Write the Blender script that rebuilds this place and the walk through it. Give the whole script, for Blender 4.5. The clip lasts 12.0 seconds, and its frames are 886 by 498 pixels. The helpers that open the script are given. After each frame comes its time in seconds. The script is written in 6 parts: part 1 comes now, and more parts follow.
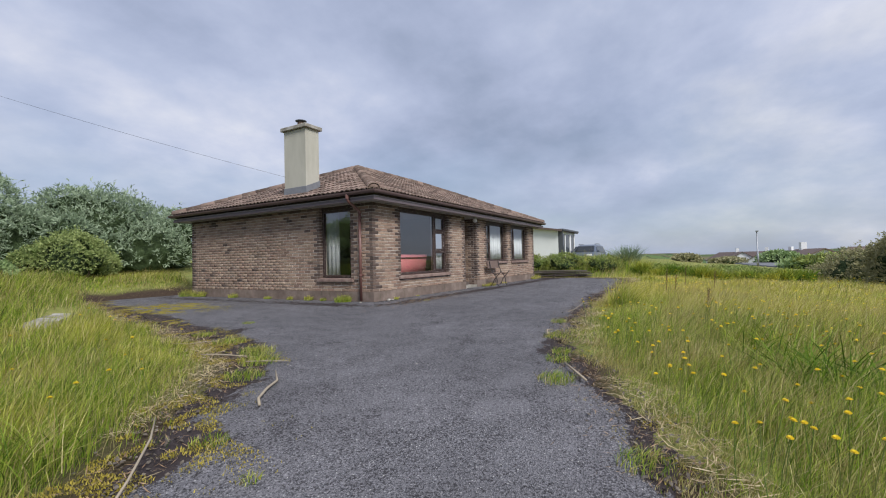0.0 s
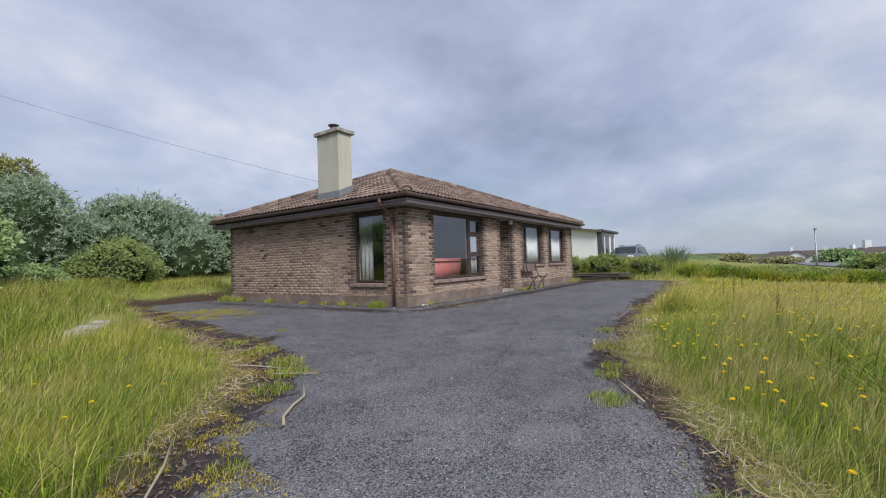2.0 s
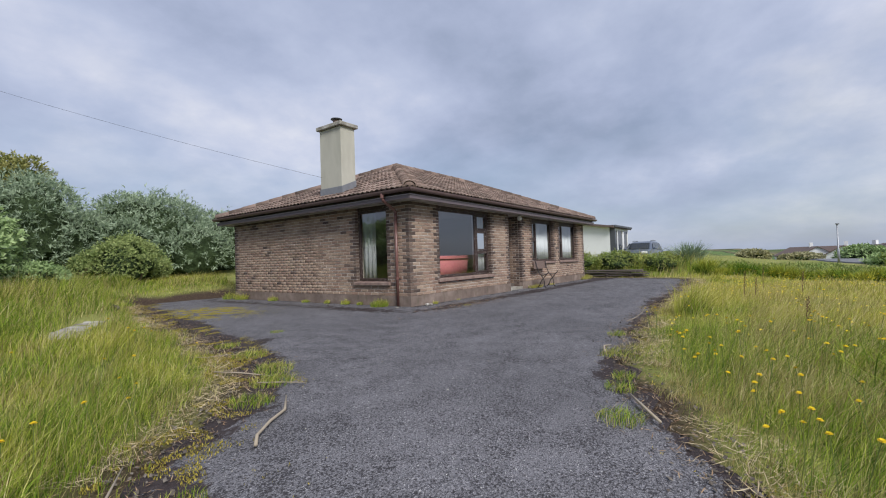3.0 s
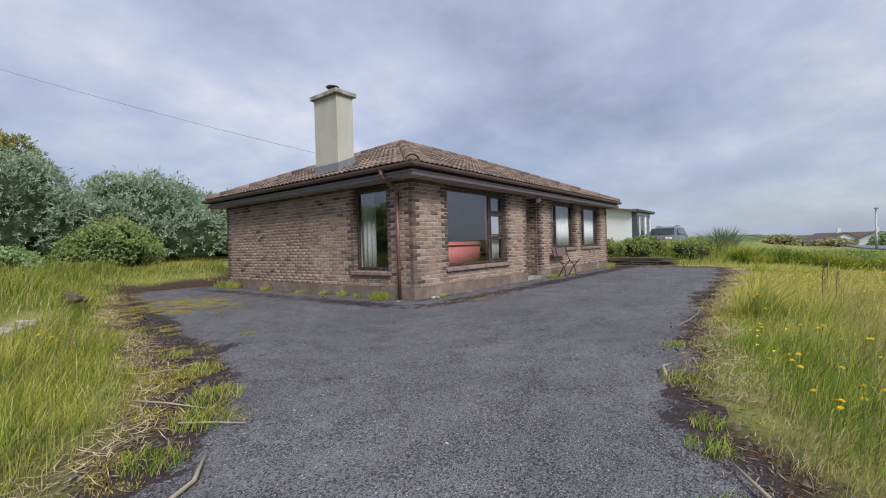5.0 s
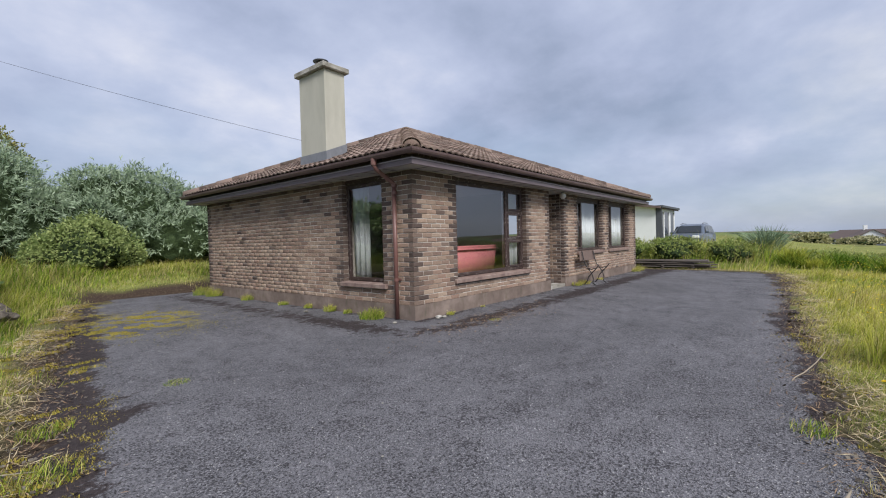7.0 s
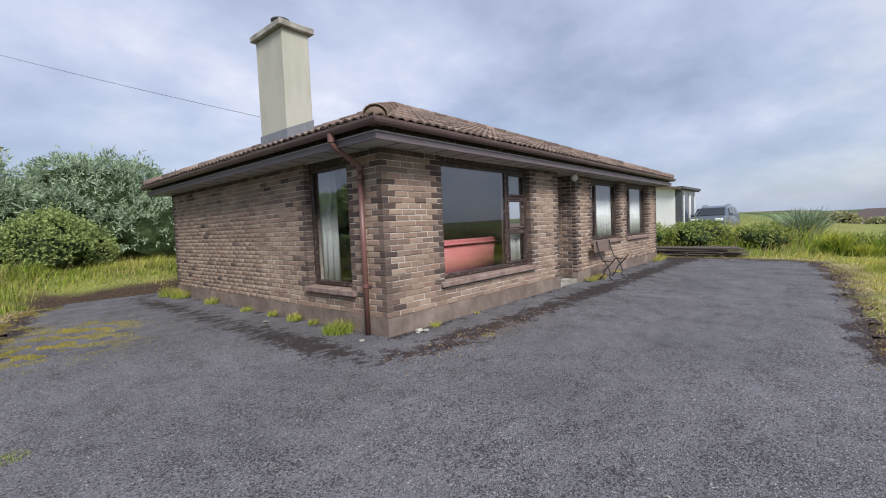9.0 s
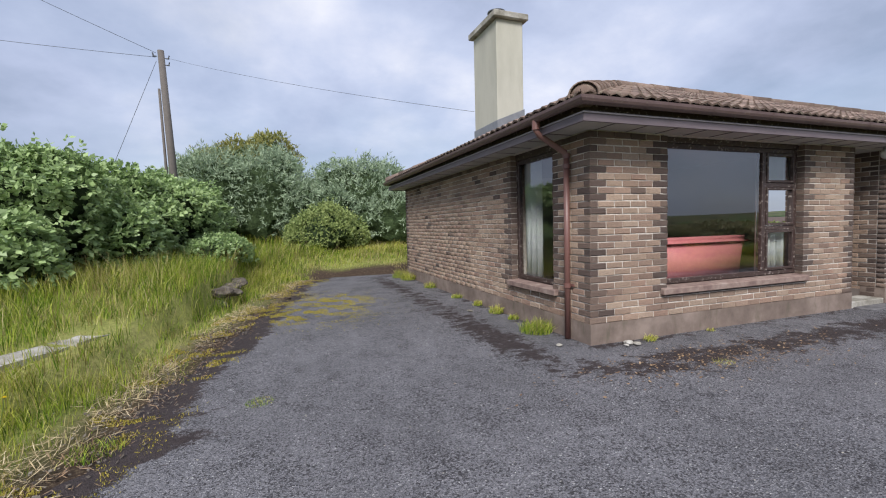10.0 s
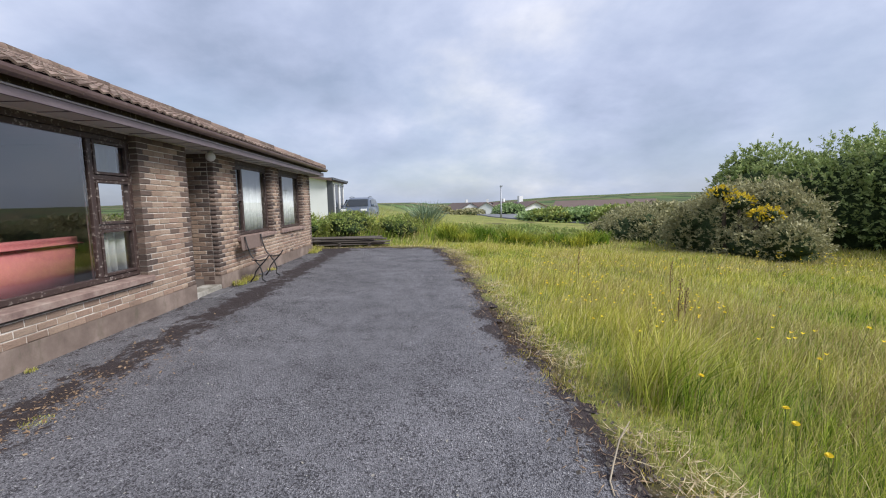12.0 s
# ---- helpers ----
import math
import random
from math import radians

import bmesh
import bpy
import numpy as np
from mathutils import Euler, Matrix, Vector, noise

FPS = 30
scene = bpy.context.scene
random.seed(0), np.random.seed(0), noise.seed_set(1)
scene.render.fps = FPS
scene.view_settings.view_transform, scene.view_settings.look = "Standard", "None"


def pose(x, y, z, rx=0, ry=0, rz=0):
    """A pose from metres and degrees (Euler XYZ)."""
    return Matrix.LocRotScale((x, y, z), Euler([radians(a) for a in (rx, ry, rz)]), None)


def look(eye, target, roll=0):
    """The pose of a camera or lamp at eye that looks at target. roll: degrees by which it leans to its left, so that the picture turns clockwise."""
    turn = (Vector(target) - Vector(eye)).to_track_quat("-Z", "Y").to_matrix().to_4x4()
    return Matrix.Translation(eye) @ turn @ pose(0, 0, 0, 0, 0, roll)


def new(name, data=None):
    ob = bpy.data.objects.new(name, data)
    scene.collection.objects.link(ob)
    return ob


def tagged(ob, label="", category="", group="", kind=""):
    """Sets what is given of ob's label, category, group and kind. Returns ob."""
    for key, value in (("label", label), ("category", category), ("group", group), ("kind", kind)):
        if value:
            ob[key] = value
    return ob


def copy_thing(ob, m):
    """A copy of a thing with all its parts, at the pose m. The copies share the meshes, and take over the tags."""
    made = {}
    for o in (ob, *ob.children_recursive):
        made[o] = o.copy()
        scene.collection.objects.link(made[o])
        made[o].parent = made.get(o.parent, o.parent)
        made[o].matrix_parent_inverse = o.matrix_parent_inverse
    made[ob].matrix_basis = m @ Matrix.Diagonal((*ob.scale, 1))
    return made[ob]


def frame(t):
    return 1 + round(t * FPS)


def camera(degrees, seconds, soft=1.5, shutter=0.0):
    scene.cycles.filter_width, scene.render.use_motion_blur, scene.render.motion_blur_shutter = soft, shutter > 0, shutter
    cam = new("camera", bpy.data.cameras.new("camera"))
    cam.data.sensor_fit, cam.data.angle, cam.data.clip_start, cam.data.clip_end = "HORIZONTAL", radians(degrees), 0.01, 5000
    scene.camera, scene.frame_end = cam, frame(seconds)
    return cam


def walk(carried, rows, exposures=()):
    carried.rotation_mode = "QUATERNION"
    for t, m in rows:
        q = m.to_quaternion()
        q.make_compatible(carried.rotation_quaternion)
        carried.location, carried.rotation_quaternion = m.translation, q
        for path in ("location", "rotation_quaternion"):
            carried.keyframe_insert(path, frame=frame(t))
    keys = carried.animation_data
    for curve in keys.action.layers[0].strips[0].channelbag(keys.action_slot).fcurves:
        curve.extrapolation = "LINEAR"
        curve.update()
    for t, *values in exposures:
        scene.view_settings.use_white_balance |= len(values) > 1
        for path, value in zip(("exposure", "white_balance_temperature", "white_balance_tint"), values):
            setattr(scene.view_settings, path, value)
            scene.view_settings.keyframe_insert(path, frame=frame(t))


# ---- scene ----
cam = camera(91.2, 12.0, soft=1.1)
PATH = [
    (0, (-7.858, -6.498, 0.935), (-6.133, -5.486, 0.989), -1.4),
    (0.5, (-7.771, -6.415, 0.936), (-6.062, -5.378, 0.994), -1.2),
    (1, (-7.746, -6.373, 0.953), (-6.067, -5.287, 1.017), -1.8),
    (1.5, (-7.706, -6.35, 0.956), (-6.052, -5.228, 1.026), -1.8),
    (2, (-7.582, -6.317, 0.971), (-5.943, -5.173, 1.041), -1.9),
    (2.5, (-7.366, -6.285, 1.007), (-5.743, -5.119, 1.072), -1.9),
    (3, (-7.209, -6.234, 1.014), (-5.6, -5.046, 1.066), -1.9),
    (5, (-6.126, -5.549, 1.045), (-4.556, -4.311, 1.03), -1.7),
    (5.5, (-5.83, -5.298, 1.116), (-4.264, -4.054, 1.089), -1.6),
    (6, (-5.487, -5.062, 1.124), (-3.926, -3.813, 1.093), -1.7),
    (6.5, (-5.166, -4.835, 1.182), (-3.616, -3.571, 1.151), -1.6),
    (7, (-4.814, -4.58, 1.232), (-3.275, -3.303, 1.196), -1.5),
    (9, (-3.495, -4.01, 1.351), (-1.994, -2.692, 1.248), -2.4),
    (9.5, (-3.215, -3.928, 1.376), (-2.128, -2.252, 1.275), -2.1),
    (10, (-3.11, -3.832, 1.371), (-2.418, -1.959, 1.262), -1.4),
    (10.5, (-2.888, -3.676, 1.367), (-2.032, -1.874, 1.223), -0.6),
    (11, (-2.637, -3.598, 1.403), (-1.285, -2.134, 1.237), -0.4),
    (11.5, (-2.375, -3.56, 1.413), (-0.615, -2.628, 1.229), -1.2),
    (12, (-2.121, -3.634, 1.418), (-0.133, -3.696, 1.208), -1.3),
]
walk(cam, [(t, look(eye, target, roll)) for t, eye, target, roll in PATH],
     exposures=[(0, -0.12), (3.2, -0.13), (6, -0.08), (7.2, -0.04), (8.8, 0.08), (9.6, 0.12), (10.2, 0.14), (10.8, 0.18), (12, 0.15)])

# ---- world and light ----
SUN_DIR = Vector((-0.35, -0.62, 0.70)).normalized()


def nodes_of(tree):
    tree.nodes.clear()
    return tree.nodes, tree.links


world = bpy.data.worlds.new("world")
scene.world = world
world.use_nodes = True
wn, wl = nodes_of(world.node_tree)
w_out = wn.new("ShaderNodeOutputWorld")
sky = wn.new("ShaderNodeTexSky")
sky.sky_type = "NISHITA"
sky.sun_disc = False
sky.sun_elevation = math.asin(SUN_DIR.z)
sky.sun_rotation = math.atan2(SUN_DIR.x, SUN_DIR.y)
sky.altitude = 50
bg_sky = wn.new("ShaderNodeBackground")
bg_sky.inputs["Strength"].default_value = 0.11
wl.new(sky.outputs[0], bg_sky.inputs["Color"])
tc = wn.new("ShaderNodeTexCoord")
sep = wn.new("ShaderNodeSeparateXYZ")
wl.new(tc.outputs["Generated"], sep.inputs[0])


def wmath(op, a, b=None, clamp=False):
    n = wn.new("ShaderNodeMath")
    n.operation = op
    n.use_clamp = clamp
    for k, v in enumerate((a, b)):
        if v is None:
            continue
        if isinstance(v, (int, float)):
            n.inputs[k].default_value = v
        else:
            wl.new(v, n.inputs[k])
    return n.outputs[0]


zc = wmath("MAXIMUM", sep.outputs["Z"], 0.0)
den = wmath("ADD", zc, 0.34)
comb = wn.new("ShaderNodeCombineXYZ")
wl.new(wmath("DIVIDE", sep.outputs["X"], den), comb.inputs[0])
wl.new(wmath("DIVIDE", sep.outputs["Y"], den), comb.inputs[1])


def wnoise(scale, detail, rough, off, dist=0.0):
    mp = wn.new("ShaderNodeMapping")
    mp.inputs["Location"].default_value = off
    wl.new(comb.outputs[0], mp.inputs[0])
    n = wn.new("ShaderNodeTexNoise")
    n.inputs["Scale"].default_value = scale
    n.inputs["Detail"].default_value = detail
    n.inputs["Roughness"].default_value = rough
    n.inputs["Distortion"].default_value = dist
    wl.new(mp.outputs[0], n.inputs["Vector"])
    return n.outputs["Fac"]


def wramp(fac, stops):
    r = wn.new("ShaderNodeValToRGB")
    wl.new(fac, r.inputs[0])
    e = r.color_ramp.elements
    while len(e) < len(stops):
        e.new(0.5)
    for el, (p, c) in zip(e, stops):
        el.position = p
        el.color = (*c, 1) if len(c) == 3 else c
    return r.outputs[0]


cover = wramp(wnoise(0.85, 7, 0.55, (3.1, 1.7, 0), 0.3), [(0.30, (0.6, 0.6, 0.6)), (0.56, (1, 1, 1))])
shade = wramp(wnoise(1.15, 12, 0.56, (2.3, 5.1, 0), 0.05),
              [(0.34, (0.33, 0.39, 0.54)), (0.45, (0.45, 0.51, 0.69)), (0.53, (0.54, 0.60, 0.78)), (0.60, (0.66, 0.70, 0.85)), (0.69, (0.84, 0.85, 0.93))])
bg_cloud = wn.new("ShaderNodeBackground")
bg_cloud.inputs["Strength"].default_value = 1.07
low_cloud = wn.new("ShaderNodeMix")
low_cloud.data_type = "RGBA"
wl.new(wramp(wmath("ADD", sep.outputs["Z"], wmath("MULTIPLY", wmath("SUBTRACT", wnoise(2.4, 8, 0.6, (7.3, 0.4, 0)), 0.5), 0.5)), [(0.0, (0.62, 0.62, 0.62)), (0.26, (0, 0, 0))]), low_cloud.inputs[0])
wl.new(shade, low_cloud.inputs[6])
low_cloud.inputs[7].default_value = (0.36, 0.43, 0.57, 1)
wl.new(low_cloud.outputs[2], bg_cloud.inputs["Color"])
wmix = wn.new("ShaderNodeMixShader")
wl.new(wmath("MULTIPLY", cover, 0.93), wmix.inputs[0])
wl.new(bg_sky.outputs[0], wmix.inputs[1])
wl.new(bg_cloud.outputs[0], wmix.inputs[2])
wl.new(wmix.outputs[0], w_out.inputs["Surface"])

sun_lamp = new("sun", bpy.data.lights.new("sun", "SUN"))
sun_lamp.data.energy = 4.0
sun_lamp.data.angle = radians(20)
sun_lamp.data.color = (1.0, 0.975, 0.96)
sun_lamp.matrix_world = look(tuple(SUN_DIR * 40), (0, 0, 0))
scene.view_settings.exposure = 0.0


# ---- materials ----
class Mat:
    """A principled material with a few shorthand node makers."""

    def __init__(self, name, rough=0.8, metal=0.0, spec=0.5):
        self.m = bpy.data.materials.new(name)
        self.m.use_nodes = True
        self.n, self.l = nodes_of(self.m.node_tree)
        self.out = self.n.new("ShaderNodeOutputMaterial")
        self.b = self.n.new("ShaderNodeBsdfPrincipled")
        self.b.inputs["Roughness"].default_value = rough
        self.b.inputs["Metallic"].default_value = metal
        self.b.inputs["Specular IOR Level"].default_value = spec
        self.l.new(self.b.outputs[0], self.out.inputs[0])
        self.co = self.n.new("ShaderNodeTexCoord").outputs["Object"]

    def geo(self, name="Position"):
        return self.n.new("ShaderNodeNewGeometry").outputs[name]

    def rnd(self, island):
        return self.geo("Random Per Island") if island else self.n.new("ShaderNodeObjectInfo").outputs["Random"]

    def noise(self, scale, detail=4, rough=0.55, vec=None, stretch=None):
        if stretch is not None:
            mp = self.n.new("ShaderNodeMapping")
            mp.inputs["Scale"].default_value = stretch
            self.l.new(vec if vec is not None else self.co, mp.inputs[0])
            vec = mp.outputs[0]
        t = self.n.new("ShaderNodeTexNoise")
        t.inputs["Scale"].default_value = scale
        t.inputs["Detail"].default_value = detail
        t.inputs["Roughness"].default_value = rough
        self.l.new(vec if vec is not None else self.co, t.inputs["Vector"])
        return t.outputs["Fac"]

    def voronoi(self, scale, vec=None, out="Distance"):
        t = self.n.new("ShaderNodeTexVoronoi")
        t.inputs["Scale"].default_value = scale
        self.l.new(vec if vec is not None else self.co, t.inputs["Vector"])
        return t.outputs[out]

    def attr(self, name):
        a = self.n.new("ShaderNodeAttribute")
        a.attribute_name = name
        return a.outputs["Fac"]

    def ramp(self, fac, stops):
        r = self.n.new("ShaderNodeValToRGB")
        self.l.new(fac, r.inputs[0])
        e = r.color_ramp.elements
        while len(e) < len(stops):
            e.new(0.5)
        for el, (p, c) in zip(e, stops):
            el.position = p
            el.color = (*c, 1)
        return r.outputs[0]

    def mix(self, fac, a, b, mode="MIX"):
        x = self.n.new("ShaderNodeMix")
        x.data_type = "RGBA"
        x.blend_type = mode
        for sock, v in ((x.inputs[0], fac), (x.inputs[6], a), (x.inputs[7], b)):
            if isinstance(v, (int, float)):
                sock.default_value = v
            elif isinstance(v, tuple):
                sock.default_value = (*v, 1)
            else:
                self.l.new(v, sock)
        return x.outputs[2]

    def math(self, op, a, b=0.0, clamp=False):
        x = self.n.new("ShaderNodeMath")
        x.operation = op
        x.use_clamp = clamp
        for k, v in enumerate((a, b)):
            if isinstance(v, (int, float)):
                x.inputs[k].default_value = v
            else:
                self.l.new(v, x.inputs[k])
        return x.outputs[0]

    def color(self, c):
        if isinstance(c, tuple):
            self.b.inputs["Base Color"].default_value = (*c, 1)
        else:
            self.l.new(c, self.b.inputs["Base Color"])
        return self

    def rough(self, r):
        self.l.new(r, self.b.inputs["Roughness"])
        return self

    def bump(self, h, strength=0.4, dist=0.01):
        b = self.n.new("ShaderNodeBump")
        b.inputs["Strength"].default_value = strength
        b.inputs["Distance"].default_value = dist
        self.l.new(h, b.inputs["Height"])
        self.l.new(b.outputs[0], self.b.inputs["Normal"])
        return self


def brick_mat(name, dark, island):
    m = Mat(name, 0.9, spec=0.25)
    r = m.rnd(island)
    if dark:
        base = m.ramp(r, [(0.0, (0.075, 0.055, 0.048)), (0.35, (0.115, 0.082, 0.070)), (0.7, (0.17, 0.12, 0.095)), (1.0, (0.25, 0.18, 0.14))])
    else:
        base = m.ramp(r, [(0.0, (0.26, 0.175, 0.135)), (0.2, (0.33, 0.23, 0.17)), (0.45, (0.39, 0.285, 0.21)), (0.62, (0.36, 0.235, 0.175)),
                          (0.8, (0.46, 0.345, 0.255)), (1.0, (0.42, 0.31, 0.235))])
    pos = m.geo()
    fine = m.ramp(m.noise(48, 6, 0.78, pos, (0.6, 0.6, 1.6)), [(0.42, (0, 0, 0)), (0.62, (1, 1, 1))])
    big = m.noise(0.9, 4, 0.6, pos)
    lich = m.ramp(m.noise(9, 5, 0.7, pos), [(0.60, (0, 0, 0)), (0.74, (1, 1, 1))])
    c = m.mix(m.math("MULTIPLY", fine, 0.36), base, (0.11, 0.08, 0.065))
    c = m.mix(m.ramp(big, [(0.42, (0, 0, 0)), (0.68, (0.28, 0.28, 0.28))]), c, (0.12, 0.095, 0.08))
    c = m.mix(m.math("MULTIPLY", lich, 0.22), c, (0.45, 0.42, 0.36))
    m.color(c)
    m.bump(m.noise(60, 6, 0.8, pos, (0.6, 0.6, 1.6)), 1.0, 0.010)
    return m.m


M = {}
M["brick"] = brick_mat("buff_brick", False, False)
M["brick_dark"] = brick_mat("dark_brick", True, False)
M["brick_j"] = brick_mat("buff_brick_run", False, True)
M["brick_dark_j"] = brick_mat("dark_brick_run", True, True)

m = Mat("mortar", 0.95, spec=0.2)
m.color(m.ramp(m.noise(14, 6, 0.7, m.geo()), [(0.3, (0.38, 0.34, 0.30)), (0.5, (0.56, 0.51, 0.45)), (0.7, (0.70, 0.65, 0.58))]))
m.bump(m.noise(120, 4, 0.7, m.geo()), 0.5, 0.004)
M["mortar"] = m.m

m = Mat("plinth_render", 0.92, spec=0.2)
n1 = m.noise(2.2, 6, 0.65, m.geo())
c = m.ramp(n1, [(0.3, (0.13, 0.098, 0.082)), (0.5, (0.20, 0.155, 0.13)), (0.68, (0.285, 0.225, 0.19))])
c = m.mix(m.ramp(m.noise(7, 6, 0.7, m.geo(), (1, 1, 0.35)), [(0.55, (0, 0, 0)), (0.7, (0.5, 0.5, 0.5))]), c, (0.10, 0.095, 0.06))
m.color(c).bump(m.noise(60, 5, 0.7, m.geo()), 0.5, 0.004)
M["plinth"] = m.m

m = Mat("sill_concrete", 0.9, spec=0.2)
m.color(m.ramp(m.noise(6, 7, 0.7, m.geo()), [(0.3, (0.15, 0.10, 0.09)), (0.5, (0.24, 0.17, 0.145)), (0.7, (0.34, 0.27, 0.23))]))
m.bump(m.noise(50, 5, 0.7, m.geo()), 0.5, 0.004)
M["sill"] = m.m

m = Mat("brown_frame_paint", 0.5)
c = m.mix(m.ramp(m.noise(22, 6, 0.75, m.geo()), [(0.56, (0, 0, 0)), (0.64, (0.75, 0.75, 0.75))]), (0.048, 0.029, 0.025), (0.40, 0.35, 0.31))
m.color(c).bump(m.noise(40, 5, 0.7, m.geo()), 0.3, 0.003)
M["frame"] = m.m

m = Mat("fascia_paint", 0.5)
m.color(m.mix(m.noise(3, 6, 0.7, m.geo(), (1, 1, 6)), (0.075, 0.054, 0.062), (0.19, 0.155, 0.165)))
m.bump(m.noise(30, 4, 0.6, m.geo()), 0.2, 0.003)
M["fascia"] = m.m

# paler than the fascia: the bright highlight on its edge, given as colour
m = Mat("lip_highlight", 0.5)
m.color(m.mix(m.noise(14, 6, 0.7, m.geo()), (0.20, 0.165, 0.17), (0.42, 0.38, 0.38)))
M["lip"] = m.m

m = Mat("gutter_plastic", 0.42)
c = m.mix(m.noise(5, 6, 0.7, m.geo()), (0.075, 0.042, 0.044), (0.17, 0.115, 0.105))
m.color(m.mix(m.ramp(m.noise(26, 6, 0.75, m.geo()), [(0.58, (0, 0, 0)), (0.68, (0.6, 0.6, 0.6))]), c, (0.26, 0.235, 0.18)))
M["gutter"] = m.m

m = Mat("downpipe_plastic", 0.42)
m.color(m.mix(m.noise(5, 6, 0.7, m.geo(), (3, 3, 0.5)), (0.115, 0.045, 0.038), (0.22, 0.12, 0.10)))
M["pipe"] = m.m

m = Mat("soffit_board", 0.75)
m.color(m.mix(m.noise(4, 6, 0.7, m.geo()), (0.36, 0.34, 0.32), (0.52, 0.49, 0.46)))
M["soffit"] = m.m


def tile_mat(name, island):
    m = Mat(name, 0.88, spec=0.3)
    base = m.ramp(m.rnd(island), [(0.0, (0.095, 0.066, 0.054)), (0.5, (0.175, 0.122, 0.098)), (1.0, (0.28, 0.20, 0.165))])
    pos = m.geo()
    lich = m.ramp(m.noise(11, 6, 0.75, pos), [(0.53, (0, 0, 0)), (0.66, (1, 1, 1))])
    c = m.mix(m.math("MULTIPLY", lich, 0.65), base, (0.31, 0.28, 0.215))
    moss = m.ramp(m.noise(5, 5, 0.7, pos), [(0.60, (0, 0, 0)), (0.70, (1, 1, 1))])
    c = m.mix(m.math("MULTIPLY", moss, 0.5), c, (0.045, 0.045, 0.022))
    m.color(c).bump(m.noise(50, 6, 0.75, pos), 0.7, 0.006)
    return m.m


M["tile"] = tile_mat("concrete_tile", False)
M["tile_j"] = tile_mat("concrete_tile_run", True)
M["hip"] = tile_mat("lichened_mortar", False)

m = Mat("chimney_render", 0.9, spec=0.2)
c = m.ramp(m.noise(1.6, 6, 0.6, m.geo(), (1, 1, 0.3)), [(0.3, (0.36, 0.345, 0.285)), (0.55, (0.47, 0.455, 0.385)), (0.75, (0.41, 0.395, 0.335))])
c = m.mix(m.ramp(m.noise(5, 6, 0.7, m.geo(), (2, 2, 0.25)), [(0.60, (0, 0, 0)), (0.75, (0.35, 0.35, 0.35))]), c, (0.24, 0.21, 0.15))
m.color(c).bump(m.noise(90, 4, 0.7, m.geo()), 0.4, 0.003)
M["chimney"] = m.m

m = Mat("lead_flashing", 0.55, 0.3)
m.color(m.mix(m.noise(9, 5, 0.7, m.geo()), (0.16, 0.165, 0.18), (0.30, 0.31, 0.33)))
M["lead"] = m.m

m = Mat("old_concrete", 0.93, spec=0.2)
c = m.ramp(m.noise(4, 7, 0.7, m.geo()), [(0.3, (0.16, 0.145, 0.115)), (0.5, (0.33, 0.31, 0.27)), (0.7, (0.50, 0.48, 0.44))])
m.color(c).bump(m.noise(25, 6, 0.7, m.geo()), 0.7, 0.01)
M["concrete"] = m.m

m = Mat("dark_slab", 0.9, spec=0.25)
m.color(m.ramp(m.noise(6, 7, 0.7, m.geo()), [(0.3, (0.07, 0.066, 0.068)), (0.6, (0.16, 0.155, 0.16))]))
M["slab"] = m.m

m = Mat("rough_rock", 0.95, spec=0.2)
m.color(m.ramp(m.noise(6, 7, 0.75, m.geo()), [(0.3, (0.05, 0.042, 0.035)), (0.5, (0.13, 0.11, 0.09)), (0.72, (0.30, 0.27, 0.22))]))
m.bump(m.noise(18, 6, 0.75, m.geo()), 0.8, 0.02)
M["rock"] = m.m

# worn tarmac with exposed chippings
m = Mat("worn_tarmac", 0.86, spec=0.35)
pos = m.geo()
chips = m.voronoi(120, pos, "Color")
sepc = m.n.new("ShaderNodeSeparateColor")
m.l.new(chips, sepc.inputs[0])
stone = m.ramp(sepc.outputs[0], [(0.0, (0.075, 0.073, 0.080)), (0.35, (0.155, 0.151, 0.161)), (0.8, (0.225, 0.219, 0.232)), (0.985, (0.31, 0.302, 0.312)), (1.0, (0.60, 0.59, 0.56))])
worn = m.ramp(m.noise(0.55, 5, 0.6, pos), [(0.35, (0.82, 0.82, 0.82)), (0.62, (1.12, 1.12, 1.12))])
c = m.mix(1.0, stone, worn, "MULTIPLY")
streak = m.ramp(m.noise(1.2, 8, 0.72, pos), [(0.42, (0, 0, 0)), (0.62, (0.35, 0.35, 0.35))])
c = m.mix(streak, c, (0.225, 0.219, 0.232))
bleach = m.ramp(m.noise(0.9, 7, 0.66, m.geo()), [(0.58, (0, 0, 0)), (0.74, (0.35, 0.35, 0.35))])
c = m.mix(bleach, c, (0.30, 0.295, 0.31))
# open pits where chippings have come away, in drifts
drift = m.math("MULTIPLY", m.math("SUBTRACT", m.noise(2.3, 9, 0.75, pos), 0.5), 0.50)
pits = m.math("ADD", m.noise(62, 3, 0.6, pos), drift)
c = m.mix(m.ramp(pits, [(0.555, (0, 0, 0)), (0.60, (0.85, 0.85, 0.85))]), c, (0.030, 0.027, 0.030))
fine = m.math("ADD", m.noise(130, 2, 0.5, pos), m.math("MULTIPLY", drift, 0.5))
c = m.mix(m.ramp(fine, [(0.56, (0, 0, 0)), (0.63, (0.6, 0.6, 0.6))]), c, (0.04, 0.037, 0.040))
scab = m.ramp(m.math("ADD", m.noise(7, 9, 0.8, pos), m.math("MULTIPLY", drift, 0.6)), [(0.63, (0, 0, 0)), (0.665, (0.8, 0.8, 0.8))])
c = m.mix(scab, c, (0.034, 0.028, 0.030))
dirt = m.attr("dirt")
dn = m.noise(3.2, 12, 0.84, pos, (1.0, 1.5, 1.0))
